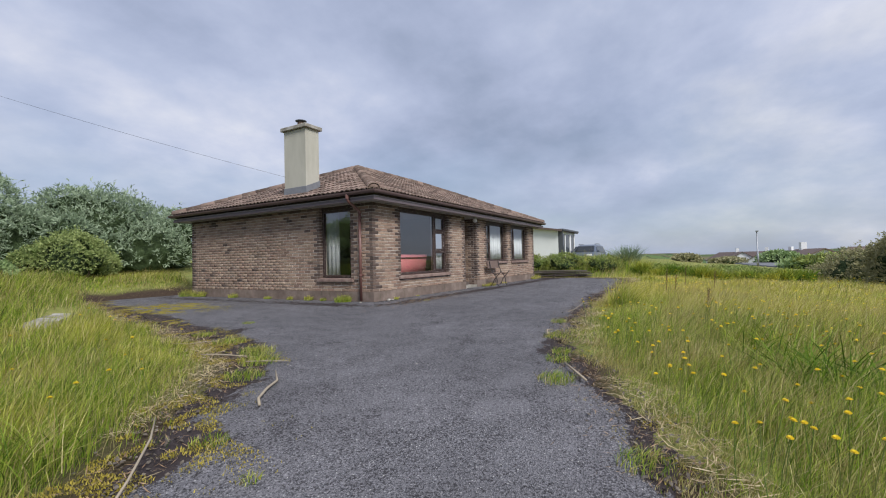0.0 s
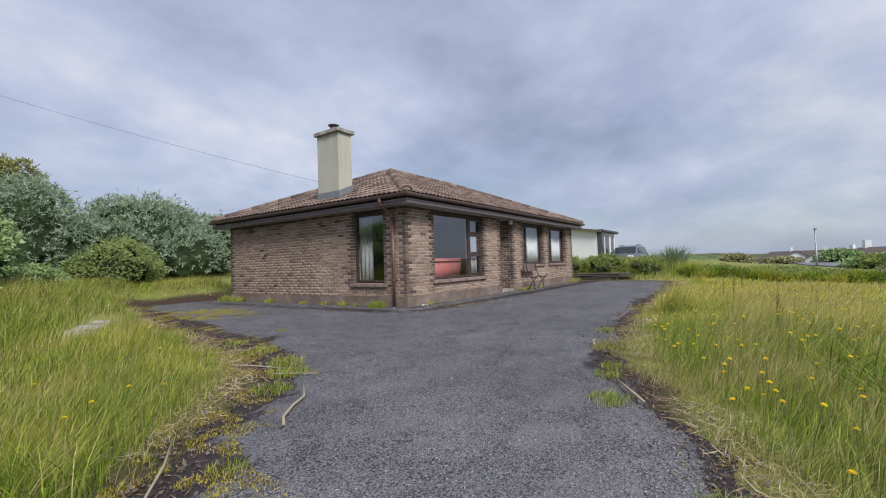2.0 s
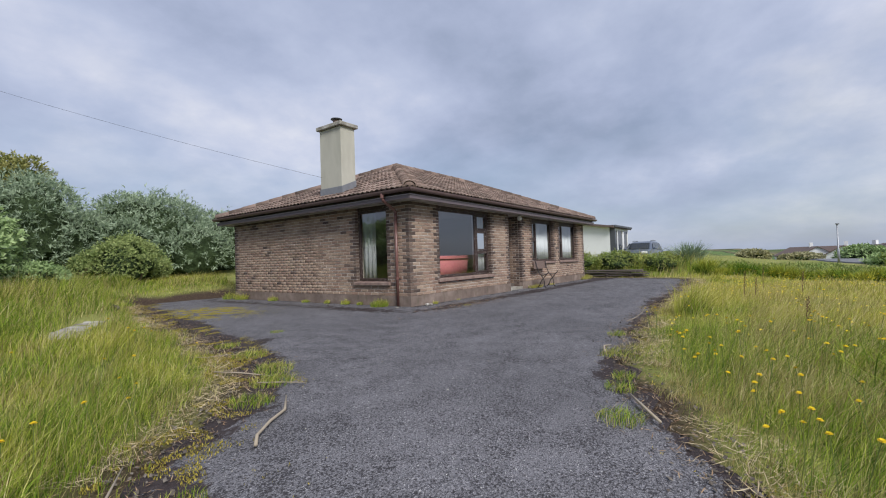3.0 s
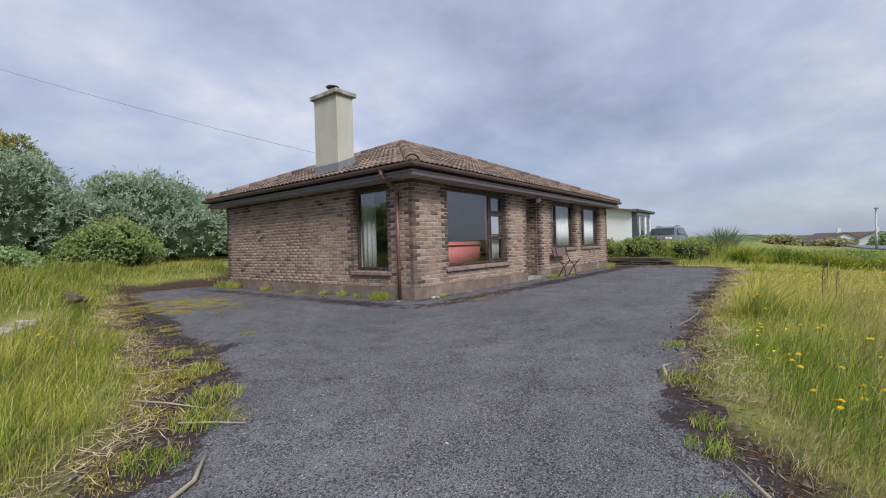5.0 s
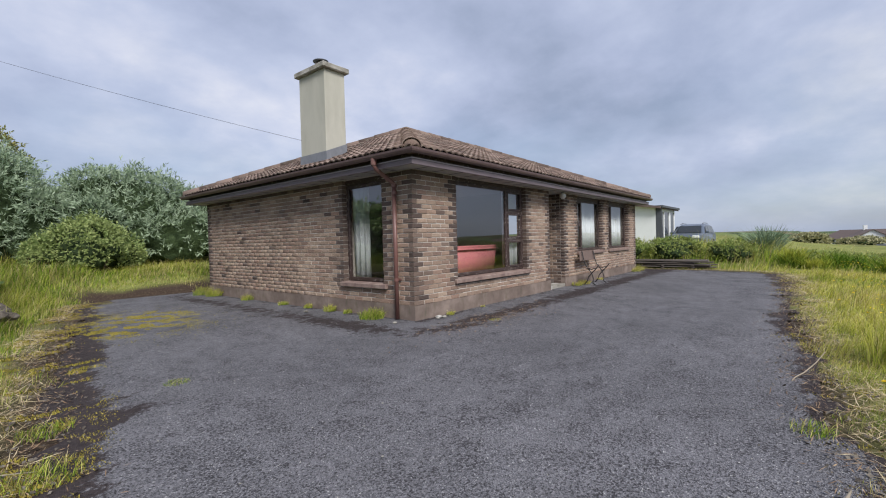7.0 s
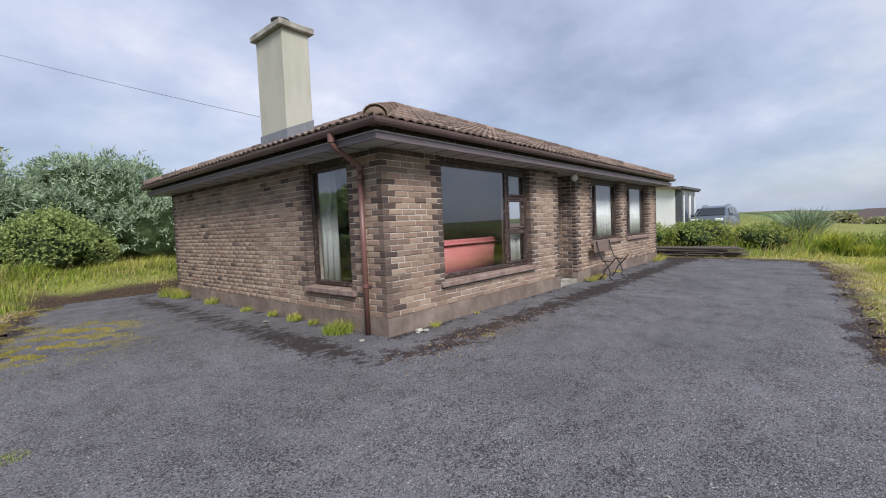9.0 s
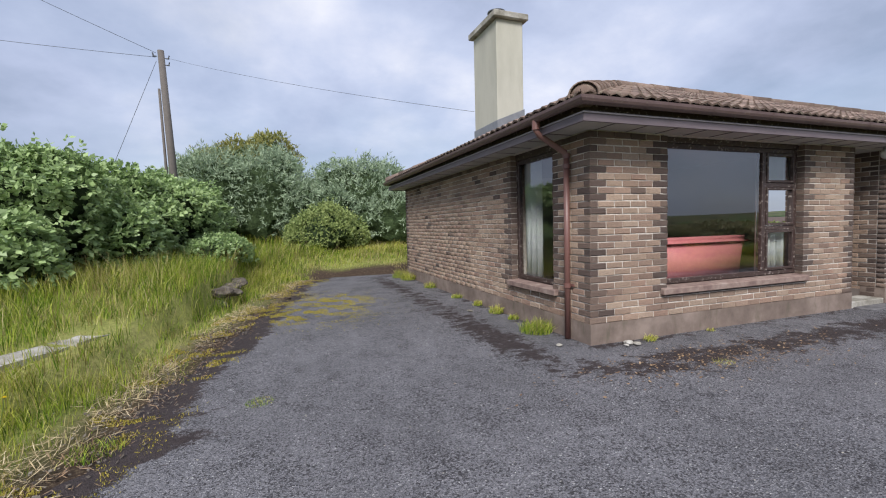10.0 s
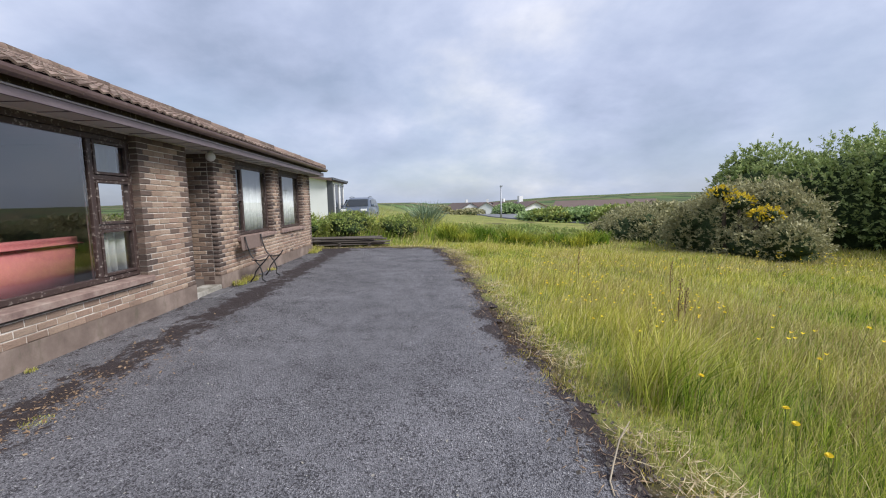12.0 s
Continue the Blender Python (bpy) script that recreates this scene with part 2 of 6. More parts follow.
dmask = m.ramp(m.math("ADD", dirt, m.math("MULTIPLY", m.math("SUBTRACT", dn, 0.5), 3.6)), [(0.50, (0, 0, 0)), (0.60, (0.95, 0.95, 0.95))])
soil = m.ramp(m.noise(30, 6, 0.75, pos), [(0.3, (0.022, 0.015, 0.015)), (0.6, (0.050, 0.035, 0.034)), (0.8, (0.10, 0.075, 0.066))])
c = m.mix(dmask, c, soil)
m.color(c)
hh = m.math("SUBTRACT", m.math("ADD", m.voronoi(120, pos), m.math("MULTIPLY", m.noise(20, 5, 0.7, pos), 0.8)), m.math("MULTIPLY", m.math("GREATER_THAN", pits, 0.565), 0.7))
m.bump(hh, 1.0, 0.010)
M["tarmac"] = m.m

m = Mat("meadow_ground", 0.95, spec=0.15)
pos = m.geo()
gcol = m.ramp(m.noise(0.35, 7, 0.65, pos), [(0.3, (0.14, 0.18, 0.045)), (0.5, (0.24, 0.255, 0.075)), (0.7, (0.35, 0.32, 0.13))])
gfine = m.ramp(m.noise(24, 5, 0.8, pos), [(0.3, (0.45, 0.45, 0.45)), (0.7, (1.3, 1.3, 1.2))])
gcol = m.mix(1.0, gcol, gfine, "MULTIPLY")
soil = m.ramp(m.noise(26, 6, 0.75, pos), [(0.3, (0.028, 0.018, 0.013)), (0.55, (0.06, 0.042, 0.03)), (0.75, (0.20, 0.155, 0.095))])
c = m.mix(m.attr("soil"), gcol, soil)
fields = m.voronoi(0.011, pos, "Color")
sepf = m.n.new("ShaderNodeSeparateColor")
m.l.new(fields, sepf.inputs[0])
fcol = m.ramp(sepf.outputs[0], [(0.0, (0.06, 0.105, 0.035)), (0.35, (0.10, 0.155, 0.05)), (0.6, (0.13, 0.14, 0.06)), (0.8, (0.16, 0.13, 0.075)), (1.0, (0.08, 0.10, 0.045))])
fd = m.n.new("ShaderNodeTexVoronoi")
fd.feature = "DISTANCE_TO_EDGE"
fd.inputs["Scale"].default_value = 0.011
m.l.new(pos, fd.inputs["Vector"])
fcol = m.mix(m.ramp(fd.outputs["Distance"], [(0.02, (1, 1, 1)), (0.05, (0, 0, 0))]), fcol, (0.03, 0.045, 0.018))
c = m.mix(m.attr("far"), c, fcol)
m.color(c).bump(m.noise(30, 5, 0.75, pos), 0.6, 0.02)
M["ground"] = m.m


def leaf_mat(name, a, b, c3, dry=None, rough=0.6, trans=0.25):
    m = Mat(name, rough, spec=0.35)
    col = m.ramp(m.attr("rnd"), [(0.0, a), (0.5, b), (1.0, c3)])
    col = m.mix(m.ramp(m.noise(1.1, 5, 0.6, m.geo()), [(0.35, (0, 0, 0)), (0.68, (0.55, 0.55, 0.55))]), col, c3 if dry is None else dry)
    m.color(col)
    tr = m.n.new("ShaderNodeBsdfTranslucent")
    m.l.new(col, tr.inputs["Color"])
    mx = m.n.new("ShaderNodeMixShader")
    mx.inputs[0].default_value = trans
    m.l.new(m.b.outputs[0], mx.inputs[1])
    m.l.new(tr.outputs[0], mx.inputs[2])
    m.l.new(mx.outputs[0], m.out.inputs[0])
    return m.m


m = Mat("long_grass", 0.7, spec=0.12)
tip = m.attr("tip")
pos = m.geo()
patchy = m.noise(0.45, 5, 0.65, pos)
small = m.noise(2.4, 5, 0.7, pos)
green = m.ramp(m.attr("rnd"), [(0.0, (0.045, 0.10, 0.012)), (0.3, (0.15, 0.25, 0.028)), (0.65, (0.30, 0.42, 0.050)), (0.88, (0.48, 0.53, 0.085)), (1.0, (0.66, 0.62, 0.20))])
straw = m.ramp(m.attr("rnd"), [(0.0, (0.28, 0.29, 0.038)), (0.35, (0.50, 0.48, 0.070)), (0.75, (0.70, 0.62, 0.14)), (1.0, (0.84, 0.75, 0.35))])
sx = m.n.new("ShaderNodeSeparateXYZ")
m.l.new(pos, sx.inputs[0])
# the lawn by the house has seeded and yellowed; by the gate it is still green
east = m.math("MULTIPLY", m.math("ADD", sx.outputs["X"], 3.0), 0.13, True)
fac = m.math("ADD", m.math("MULTIPLY", m.math("SUBTRACT", patchy, 0.47), 4.2), m.math("MULTIPLY", m.math("SUBTRACT", tip, 0.5), 0.9))
fac = m.math("ADD", m.math("ADD", fac, m.math("MULTIPLY", m.math("SUBTRACT", small, 0.5), 2.0)), m.math("MULTIPLY", m.math("MULTIPLY", east, 0.75), m.math("SUBTRACT", 13.2, sx.outputs["X"], True)))
gate = m.math("MULTIPLY", m.math("MULTIPLY", m.math("SUBTRACT", -0.5, sx.outputs["X"]), 0.4, True), m.math("SUBTRACT", -4.2, sx.outputs["Y"], True))
terrace = m.math("MULTIPLY", m.math("MULTIPLY", m.math("SUBTRACT", -2.0, sx.outputs["X"]), 0.5, True), m.math("MULTIPLY", m.math("ADD", sx.outputs["Y"], 0.5), 0.4, True))
fac = m.math("SUBTRACT", fac, m.math("ADD", m.math("MULTIPLY", gate, 0.5), m.math("MULTIPLY", terrace, 0.35)), True)
c = m.mix(m.math("MULTIPLY", fac, 0.85), green, straw)
c = m.mix(m.math("MULTIPLY", m.attr("dry"), 0.9), c, m.ramp(m.attr("rnd"), [(0.0, (0.26, 0.19, 0.075)), (0.6, (0.52, 0.41, 0.19)), (1.0, (0.76, 0.64, 0.38))]))
m.color(c)
tr = m.n.new("ShaderNodeBsdfTranslucent")
m.l.new(c, tr.inputs["Color"])
mx = m.n.new("ShaderNodeMixShader")
mx.inputs[0].default_value = 0.3
m.l.new(m.b.outputs[0], mx.inputs[1])
m.l.new(tr.outputs[0], mx.inputs[2])
m.l.new(mx.outputs[0], m.out.inputs[0])
M["grass"] = m.m

M["leaf_silver"] = leaf_mat("silver_green_leaf", (0.109, 0.163, 0.0853), (0.217, 0.295, 0.171), (0.465, 0.558, 0.388))
M["leaf_bramble"] = leaf_mat("bramble_leaf", (0.13, 0.205, 0.075), (0.24, 0.35, 0.125), (0.43, 0.55, 0.25), rough=0.45)
M["leaf_fresh"] = leaf_mat("fresh_leaf", (0.12, 0.20, 0.045), (0.23, 0.33, 0.08), (0.39, 0.46, 0.13), dry=(0.32, 0.272, 0.08))
M["leaf_gold"] = leaf_mat("golden_leaf", (0.15, 0.18, 0.05), (0.26, 0.28, 0.08), (0.38, 0.34, 0.11))
M["leaf_dull"] = leaf_mat("dull_shrub_leaf", (0.15, 0.16, 0.075), (0.29, 0.29, 0.14), (0.46, 0.42, 0.23))
M["leaf_mid"] = leaf_mat("bush_leaf", (0.12, 0.19, 0.055), (0.24, 0.32, 0.10), (0.40, 0.45, 0.17))
M["gorse"] = leaf_mat("gorse_flower", (0.50, 0.38, 0.02), (0.70, 0.52, 0.03), (0.80, 0.62, 0.05))
M["moss"] = leaf_mat("moss_tuft", (0.11, 0.11, 0.020), (0.27, 0.235, 0.035), (0.50, 0.40, 0.07), trans=0.1)
M["flower"] = leaf_mat("yellow_petal", (0.70, 0.50, 0.01), (0.85, 0.63, 0.01), (0.95, 0.72, 0.02), trans=0.15)
M["straw"] = leaf_mat("dead_straw", (0.22, 0.16, 0.08), (0.46, 0.36, 0.20), (0.66, 0.55, 0.35), trans=0.1)
M["deadleaf"] = leaf_mat("dead_leaf", (0.10, 0.05, 0.03), (0.22, 0.13, 0.07), (0.42, 0.30, 0.18), trans=0.1)


def plain(name, col, rough=0.6, metal=0.0, var=0.25, scale=8.0):
    m = Mat(name, rough, metal)
    m.color(m.mix(m.noise(scale, 5, 0.65, m.geo()), tuple(v * (1 - var) for v in col), tuple(min(1, v * (1 + var)) for v in col)))
    m.bump(m.noise(scale * 6, 4, 0.6, m.geo()), 0.15, 0.003)
    return m.m


M["bark"] = plain("bark", (0.09, 0.07, 0.05), 0.95, var=0.45, scale=14)
M["pole"] = plain("creosoted_pole", (0.12, 0.105, 0.095), 0.9, var=0.3, scale=9)
M["cable"] = plain("black_cable", (0.035, 0.035, 0.04), 0.6)
M["white_wall"] = plain("white_render", (0.76, 0.77, 0.76), 0.85, var=0.06, scale=1.5)
M["slate"] = plain("brown_roof_far", (0.14, 0.10, 0.085), 0.85, var=0.2, scale=2)
M["dark_trim"] = plain("dark_grey_trim", (0.07, 0.075, 0.085), 0.55)
M["car_paint"] = plain("silver_blue_paint", (0.17, 0.20, 0.25), 0.3, 0.5, 0.05)
M["rubber"] = plain("tyre_rubber", (0.03, 0.03, 0.03), 0.85)
M["alloy"] = plain("alloy", (0.45, 0.46, 0.47), 0.35, 0.9, 0.1)
M["iron"] = plain("cast_iron", (0.035, 0.033, 0.033), 0.6, 0.4, 0.3, 30)
M["bench_wood"] = plain("weathered_brown_wood", (0.17, 0.12, 0.10), 0.8, var=0.3, scale=20)
M["plank"] = plain("weathered_plank", (0.115, 0.097, 0.083), 0.9, var=0.5, scale=9)
M["sofa"] = plain("coral_red_upholstery", (0.66, 0.225, 0.235), 0.55, var=0.12, scale=4)
M["curtain"] = plain("white_curtain", (0.92, 0.94, 0.94), 0.9, var=0.05, scale=4)
M["interior"] = plain("interior_wall", (0.42, 0.40, 0.37), 0.9, var=0.08, scale=2)
M["interior_floor"] = plain("dark_carpet", (0.10, 0.08, 0.07), 0.95)
M["globe"] = plain("opal_globe", (0.72, 0.71, 0.68), 0.3, var=0.12)
M["door"] = plain("brown_door", (0.12, 0.07, 0.05), 0.5, var=0.2, scale=5)
M["twig"] = plain("bleached_stick", (0.34, 0.285, 0.21), 0.9, var=0.25, scale=20)
M["road"] = plain("road_asphalt", (0.16, 0.165, 0.175), 0.9, var=0.12, scale=0.6)
M["galv"] = plain("galvanised_steel", (0.33, 0.34, 0.36), 0.5, 0.6)

g = bpy.data.materials.new("window_glass")
g.use_nodes = True
gn, gl = nodes_of(g.node_tree)
go = gn.new("ShaderNodeOutputMaterial")
gt = gn.new("ShaderNodeBsdfTransparent")
gt.inputs[0].default_value = (0.90, 0.93, 0.93, 1)
gg = gn.new("ShaderNodeBsdfGlossy")
gg.inputs["Roughness"].default_value = 0.015
gf = gn.new("ShaderNodeFresnel")
gf.inputs["IOR"].default_value = 2.7
gm = gn.new("ShaderNodeMixShader")
gl.new(gf.outputs[0], gm.inputs[0])
gl.new(gt.outputs[0], gm.inputs[1])
gl.new(gg.outputs[0], gm.inputs[2])
gl.new(gm.outputs[0], go.inputs[0])
M["glass"] = g


# ---- mesh helpers ----
def mesh_obj(name, verts, faces, material, smooth=False, attrs=None):
    """One object from arrays: faces is a list of arrays, each with faces of one size."""
    me = bpy.data.meshes.new(name)
    verts = np.asarray(verts, dtype=np.float32).reshape(-1, 3)
    faces = [np.asarray(f, dtype=np.int32) for f in faces if len(f)]
    loops = np.concatenate([f.ravel() for f in faces])
    sizes = np.concatenate([np.full(len(f), f.shape[1], dtype=np.int32) for f in faces])
    me.vertices.add(len(verts))
    me.vertices.foreach_set("co", verts.ravel())
    me.loops.add(len(loops))
    me.loops.foreach_set("vertex_index", loops)
    me.polygons.add(len(sizes))
    me.polygons.foreach_set("loop_start", np.concatenate([[0], np.cumsum(sizes)[:-1]]).astype(np.int32))
    if smooth:
        me.polygons.foreach_set("use_smooth", np.ones(len(sizes), dtype=bool))
    me.update(calc_edges=True)
    me.validate()
    for key, v in (attrs or {}).items():
        a = me.attributes.new(key, "FLOAT", "POINT")
        a.data.foreach_set("value", np.asarray(v, dtype=np.float32))
    if material:
        me.materials.append(material)
    return new(name, me)


def part(name, bm, material, parent=None, label="", smooth=False, bevel=0.0):
    if bevel:
        bmesh.ops.bevel(bm, geom=list(bm.edges), offset=bevel, segments=1, affect="EDGES")
    bmesh.ops.recalc_face_normals(bm, faces=bm.faces)
    me = bpy.data.meshes.new(name)
    bm.to_mesh(me)
    bm.free()
    if smooth:
        for p in me.polygons:
            p.use_smooth = True
    me.materials.append(material)
    ob = new(name, me)
    if parent is not None:
        ob.parent = parent
    return tagged(ob, label)


def box(bm, x0, x1, y0, y1, z0, z1):
    m4 = Matrix.Translation(((x0 + x1) / 2, (y0 + y1) / 2, (z0 + z1) / 2)) @ Matrix.Diagonal((abs(x1 - x0), abs(y1 - y0), abs(z1 - z0), 1))
    return bmesh.ops.create_cube(bm, size=1, matrix=m4)["verts"]


def boxed(*dims):
    bm = bmesh.new()
    for d in dims:
        box(bm, *d)
    return bm


def tube(bm, pts, r, seg=10, caps=True):
    """A round tube along points; r may be a list."""
    pts = [Vector(p) for p in pts]
    rs = r if isinstance(r, (list, tuple)) else [r] * len(pts)
    rings = []
    for i, p in enumerate(pts):
        d = (pts[min(i + 1, len(pts) - 1)] - pts[max(i - 1, 0)]).normalized()
        a = d.orthogonal().normalized() if abs(d.z) > 0.9 else d.cross(Vector((0, 0, 1))).normalized()
        b = d.cross(a)
        rings.append([bm.verts.new(p + (a * math.cos(t) + b * math.sin(t)) * rs[i]) for t in (k * math.tau / seg for k in range(seg))])
    for r0, r1 in zip(rings, rings[1:]):
        for k in range(seg):
            bm.faces.new((r0[k], r0[(k + 1) % seg], r1[(k + 1) % seg], r1[k]))
    if caps:
        bm.faces.new(rings[0][::-1])
        bm.faces.new(rings[-1])
    return bm


def empty(name, loc=(0, 0, 0)):
    ob = new(name)
    ob.location = loc
    return ob


def smooth_step(x, a, b):
    t = np.clip((np.asarray(x, dtype=float) - a) / (b - a), 0, 1)
    return t * t * (3 - 2 * t)


def value_noise(x, y, scale, seed=0):
    x, y = np.asarray(x, float) / scale + 31.7 * seed, np.asarray(y, float) / scale - 17.3 * seed
    xi, yi = np.floor(x), np.floor(y)
    fx, fy = x - xi, y - yi
    fx, fy = fx * fx * (3 - 2 * fx), fy * fy * (3 - 2 * fy)

    def h(a, b):
        v = np.sin(a * 127.1 + b * 311.7 + seed * 74.7) * 43758.5453
        return v - np.floor(v)

    return (h(xi, yi) * (1 - fx) + h(xi + 1, yi) * fx) * (1 - fy) + (h(xi, yi + 1) * (1 - fx) + h(xi + 1, yi + 1) * fx) * fy


# ---- plan ----
HOUSE_X, HOUSE_Y, SOFFIT = 11.45, 7.37, 2.35
DRIVE = [(-14.5, -10.9), (-9.6, -8.3), (-7.3, -7.2), (-5.4, -6.4), (-4.85, -6.18), (-4.15, -5.85), (-3.3, -5.4), (-2.2, -4.95), (-0.9, -4.7),
         (0.5, -4.62), (2.0, -4.5), (4.8, -4.4), (9.0, -4.2), (11.2, -4.0), (11.9, -3.3), (12.2, -2.0), (12.3, -0.2), (12.2, 2.0), (12.2, 8.2),
         (-0.6, 8.9), (-2.0, 8.6), (-2.7, 7.2), (-3.15, 5.2), (-3.7, 3.2), (-3.95, 1.6), (-4.15, 0.2), (-4.35, -0.6), (-4.6, -1.6), (-4.95, -2.4),
         (-5.55, -2.8), (-6.05, -3.15), (-6.5, -3.6), (-7.0, -3.95), (-9.6, -5.6), (-15.5, -8.8)]


def fall(x, y):
    """How far the drive lies below the house: it drops away ever more steeply towards the gate."""
    x, y = np.asarray(x, float), np.asarray(y, float)
    s = np.maximum(0, -(0.75 * x + 0.66 * y))
    z = np.where(s < 11, -0.0042 * s * s, np.maximum(-0.508 - 0.0924 * (s - 11), -1.3))
    return z * (1 - np.clip((x + 1) / 5, 0, 1))


def poly_dist(x, y, poly):
    """Signed distance to a polygon: negative inside."""
    x, y = np.asarray(x, float), np.asarray(y, float)
    best = np.full(x.shape, 1e9)
    inside = np.zeros(x.shape, dtype=bool)
    for (x0, y0), (x1, y1) in zip(poly, poly[1:] + poly[:1]):
        dx, dy = x1 - x0, y1 - y0
        t = np.clip(((x - x0) * dx + (y - y0) * dy) / (dx * dx + dy * dy), 0, 1)
        best = np.minimum(best, np.hypot(x - x0 - t * dx, y - y0 - t * dy))
        if y0 != y1:
            cross = (y0 > y) != (y1 > y)
            inside ^= cross & (x < (x1 - x0) * (y - y0) / (y1 - y0) + x0)
    return np.where(inside, -best, best)


def seg_dist(x, y, line):
    best = np.full(np.shape(x), 1e9)
    for (x0, y0), (x1, y1) in zip(line, line[1:]):
        dx, dy = x1 - x0, y1 - y0
        t = np.clip(((x - x0) * dx + (y - y0) * dy) / (dx * dx + dy * dy), 0, 1)
        best = np.minimum(best, np.hypot(x - x0 - t * dx, y - y0 - t * dy))
    return best


KERB = [(-5.9, -1.2), (-5.15, 0.1), (-4.70, 1.4), (-4.60, 2.2), (-4.45, 3.2), (-4.25, 5.5), (-4.1, 6.4)]


def left_of_kerb(x, y):
    """How far a place lies behind the low kerb wall beside the drive, towards -x."""
    ky = np.array([p[1] for p in KERB])
    kx = np.array([p[0] for p in KERB])
    return np.interp(y, ky, kx) - x


def ground_z(x, y):
    x, y = np.asarray(x, float), np.asarray(y, float)
    d = np.maximum(poly_dist(x, y, DRIVE), 0)
    z = 0.10 * smooth_step(d, 0.1, 1.6) * (value_noise(x, y, 2.3, 1) + 0.4 * value_noise(x, y, 0.7, 2) - 0.35)
    z = z + fall(x, y)
    # terrace beside and behind the house
    lk = left_of_kerb(x, y)
    z = z + (0.17 + 0.36 * smooth_step(y, 0, 5.5)) * smooth_step(lk, -0.02, 0.10) * smooth_step(y, -2.6, -0.2) * (x < -2)
    z = z + 0.40 * smooth_step(lk, 0.6, 5) * smooth_step(y, -1, 4) * (x < -2)
    z = np.where(y > 8.6, np.maximum(z, 0.55 * smooth_step(y, 8.0, 10.2) + 0.6 * smooth_step(y, 11, 16)), z)
    # bank beyond the drive's end, and the fall of the land to the road
    z = z + 0.40 * smooth_step(x, 12.9, 14.4) * smooth_step(y, -5.0, -2.5)
    z = z - 0.30 * smooth_step(x, 7, 13) * smooth_step(-y, 4.6, 8)
    z = z - 0.25 * smooth_step(-y, 6, 13) * (1 - smooth_step(x, 7, 13))
    z = z - 0.9 * smooth_step(-y, 6, 26) * smooth_step(np.hypot(x, y), 18, 50) - 3.2 * smooth_step(np.hypot(x, y), 58, 115) * smooth_step(-y, -12, 6)
    r = np.hypot(x, y)
    ang = np.degrees(np.arctan2(y, x))
    hill = 0.002 + 0.012 * smooth_step(-ang, 5, 20) * (1 - 0.5 * smooth_step(-ang, 32, 55)) * (0.7 + 0.6 * value_noise(ang, 0 * ang, 9, 3))
    z = z + smooth_step(r, 220, 1100) * (r * hill - 1.5)
    z = z + smooth_step(r, 150, 500) * 5 * (value_noise(x, y, 130, 5) - 0.5)
    return z


# ---- ground ----
def axis_coords(near0, near1, step):
    near = np.arange(near0, near1 + 1e-6, step)
    grow = [step]
    while sum(grow) < 2600:
        grow.append(grow[-1] * 1.13)
    g = np.cumsum(grow)
    return np.concatenate([(near[0] - g)[::-1], near, near[-1] + g])


gx, gy = axis_coords(-10, 15, 0.16), axis_coords(-12, 10, 0.16)
GX, GY = np.meshgrid(gx, gy)
GZ = ground_z(GX, GY)
GD = poly_dist(GX, GY, DRIVE)
in_house = (GX > -0.1) & (GX < HOUSE_X + 0.1) & (GY > -0.1) & (GY < HOUSE_Y + 0.1)
GZ = np.where((GD < -0.12) | in_house, GZ - 0.05, GZ - 0.008 * (GD < 0.1))
idx = np.arange(GX.size).reshape(GX.shape)
quads = np.stack([idx[:-1, :-1], idx[:-1, 1:], idx[1:, 1:], idx[1:, :-1]], -1).reshape(-1, 4)
soilv = (1 - smooth_step(GD + 0.5 * (value_noise(GX, GY, 0.6, 8) - 0.5), -0.02, np.where((GX < -2) & (GY > GX + 0.7), 0.85, 0.38)))
soilv = np.maximum(soilv, 0.8 * smooth_step(value_noise(GX, GY, 1.7, 9), 0.78, 0.95))
farv = smooth_step(np.hypot(GX, GY), 60, 200)
tagged(mesh_obj("ground", np.stack([GX, GY, GZ], -1), [quads], M["ground"], True, {"soil": soilv.ravel(), "far": farv.ravel()}),
       "rough meadow ground with soil showing, falling to fields and hills", "ground", kind="structure")

# the drive: one slab of tarmac with a crumbled edge
drive_step = 0.14
dx, dy = np.arange(-15.6, 12.3, drive_step), np.arange(-11.4, 8.4, drive_step)
DX, DY = np.meshgrid(dx, dy)
edge_noise = 0.30 * (value_noise(DX, DY, 0.35, 11) - 0.5) + 0.28 * (value_noise(DX, DY, 1.1, 12) - 0.5)
DD = poly_dist(DX, DY, DRIVE) + edge_noise
step_in = np.clip((DD + 0.02) / drive_step, 0, 1)
DZ = fall(DX, DY) + 0.012 + 0.012 * (value_noise(DX, DY, 1.6, 13) - 0.5) + 0.006 * (value_noise(DX, DY, 0.5, 14) - 0.5) - 0.03 * step_in
keep = DD < drive_step * 0.9
under = (DX > 0.25) & (DX < HOUSE_X - 0.25) & (DY > 0.25) & (DY < HOUSE_Y - 0.25)
idx = np.arange(DX.size).reshape(DX.shape)
kq = (keep[:-1, :-1] & keep[:-1, 1:] & keep[1:, 1:] & keep[1:, :-1]) & ~under[:-1, :-1]
quads = np.stack([idx[:-1, :-1], idx[:-1, 1:], idx[1:, 1:], idx[1:, :-1]], -1)[kq]
wall_d = np.minimum(np.abs(DY + 0.0) + 10 * ((DX < -0.1) | (DX > 11.5)), np.abs(DX) + 10 * ((DY < -0.1) | (DY > 7.4)))
near_wall = np.minimum(seg_dist(DX, DY, [(0, 0), (11.4, 0)]), seg_dist(DX, DY, [(0, 0), (0, 7.3)]))
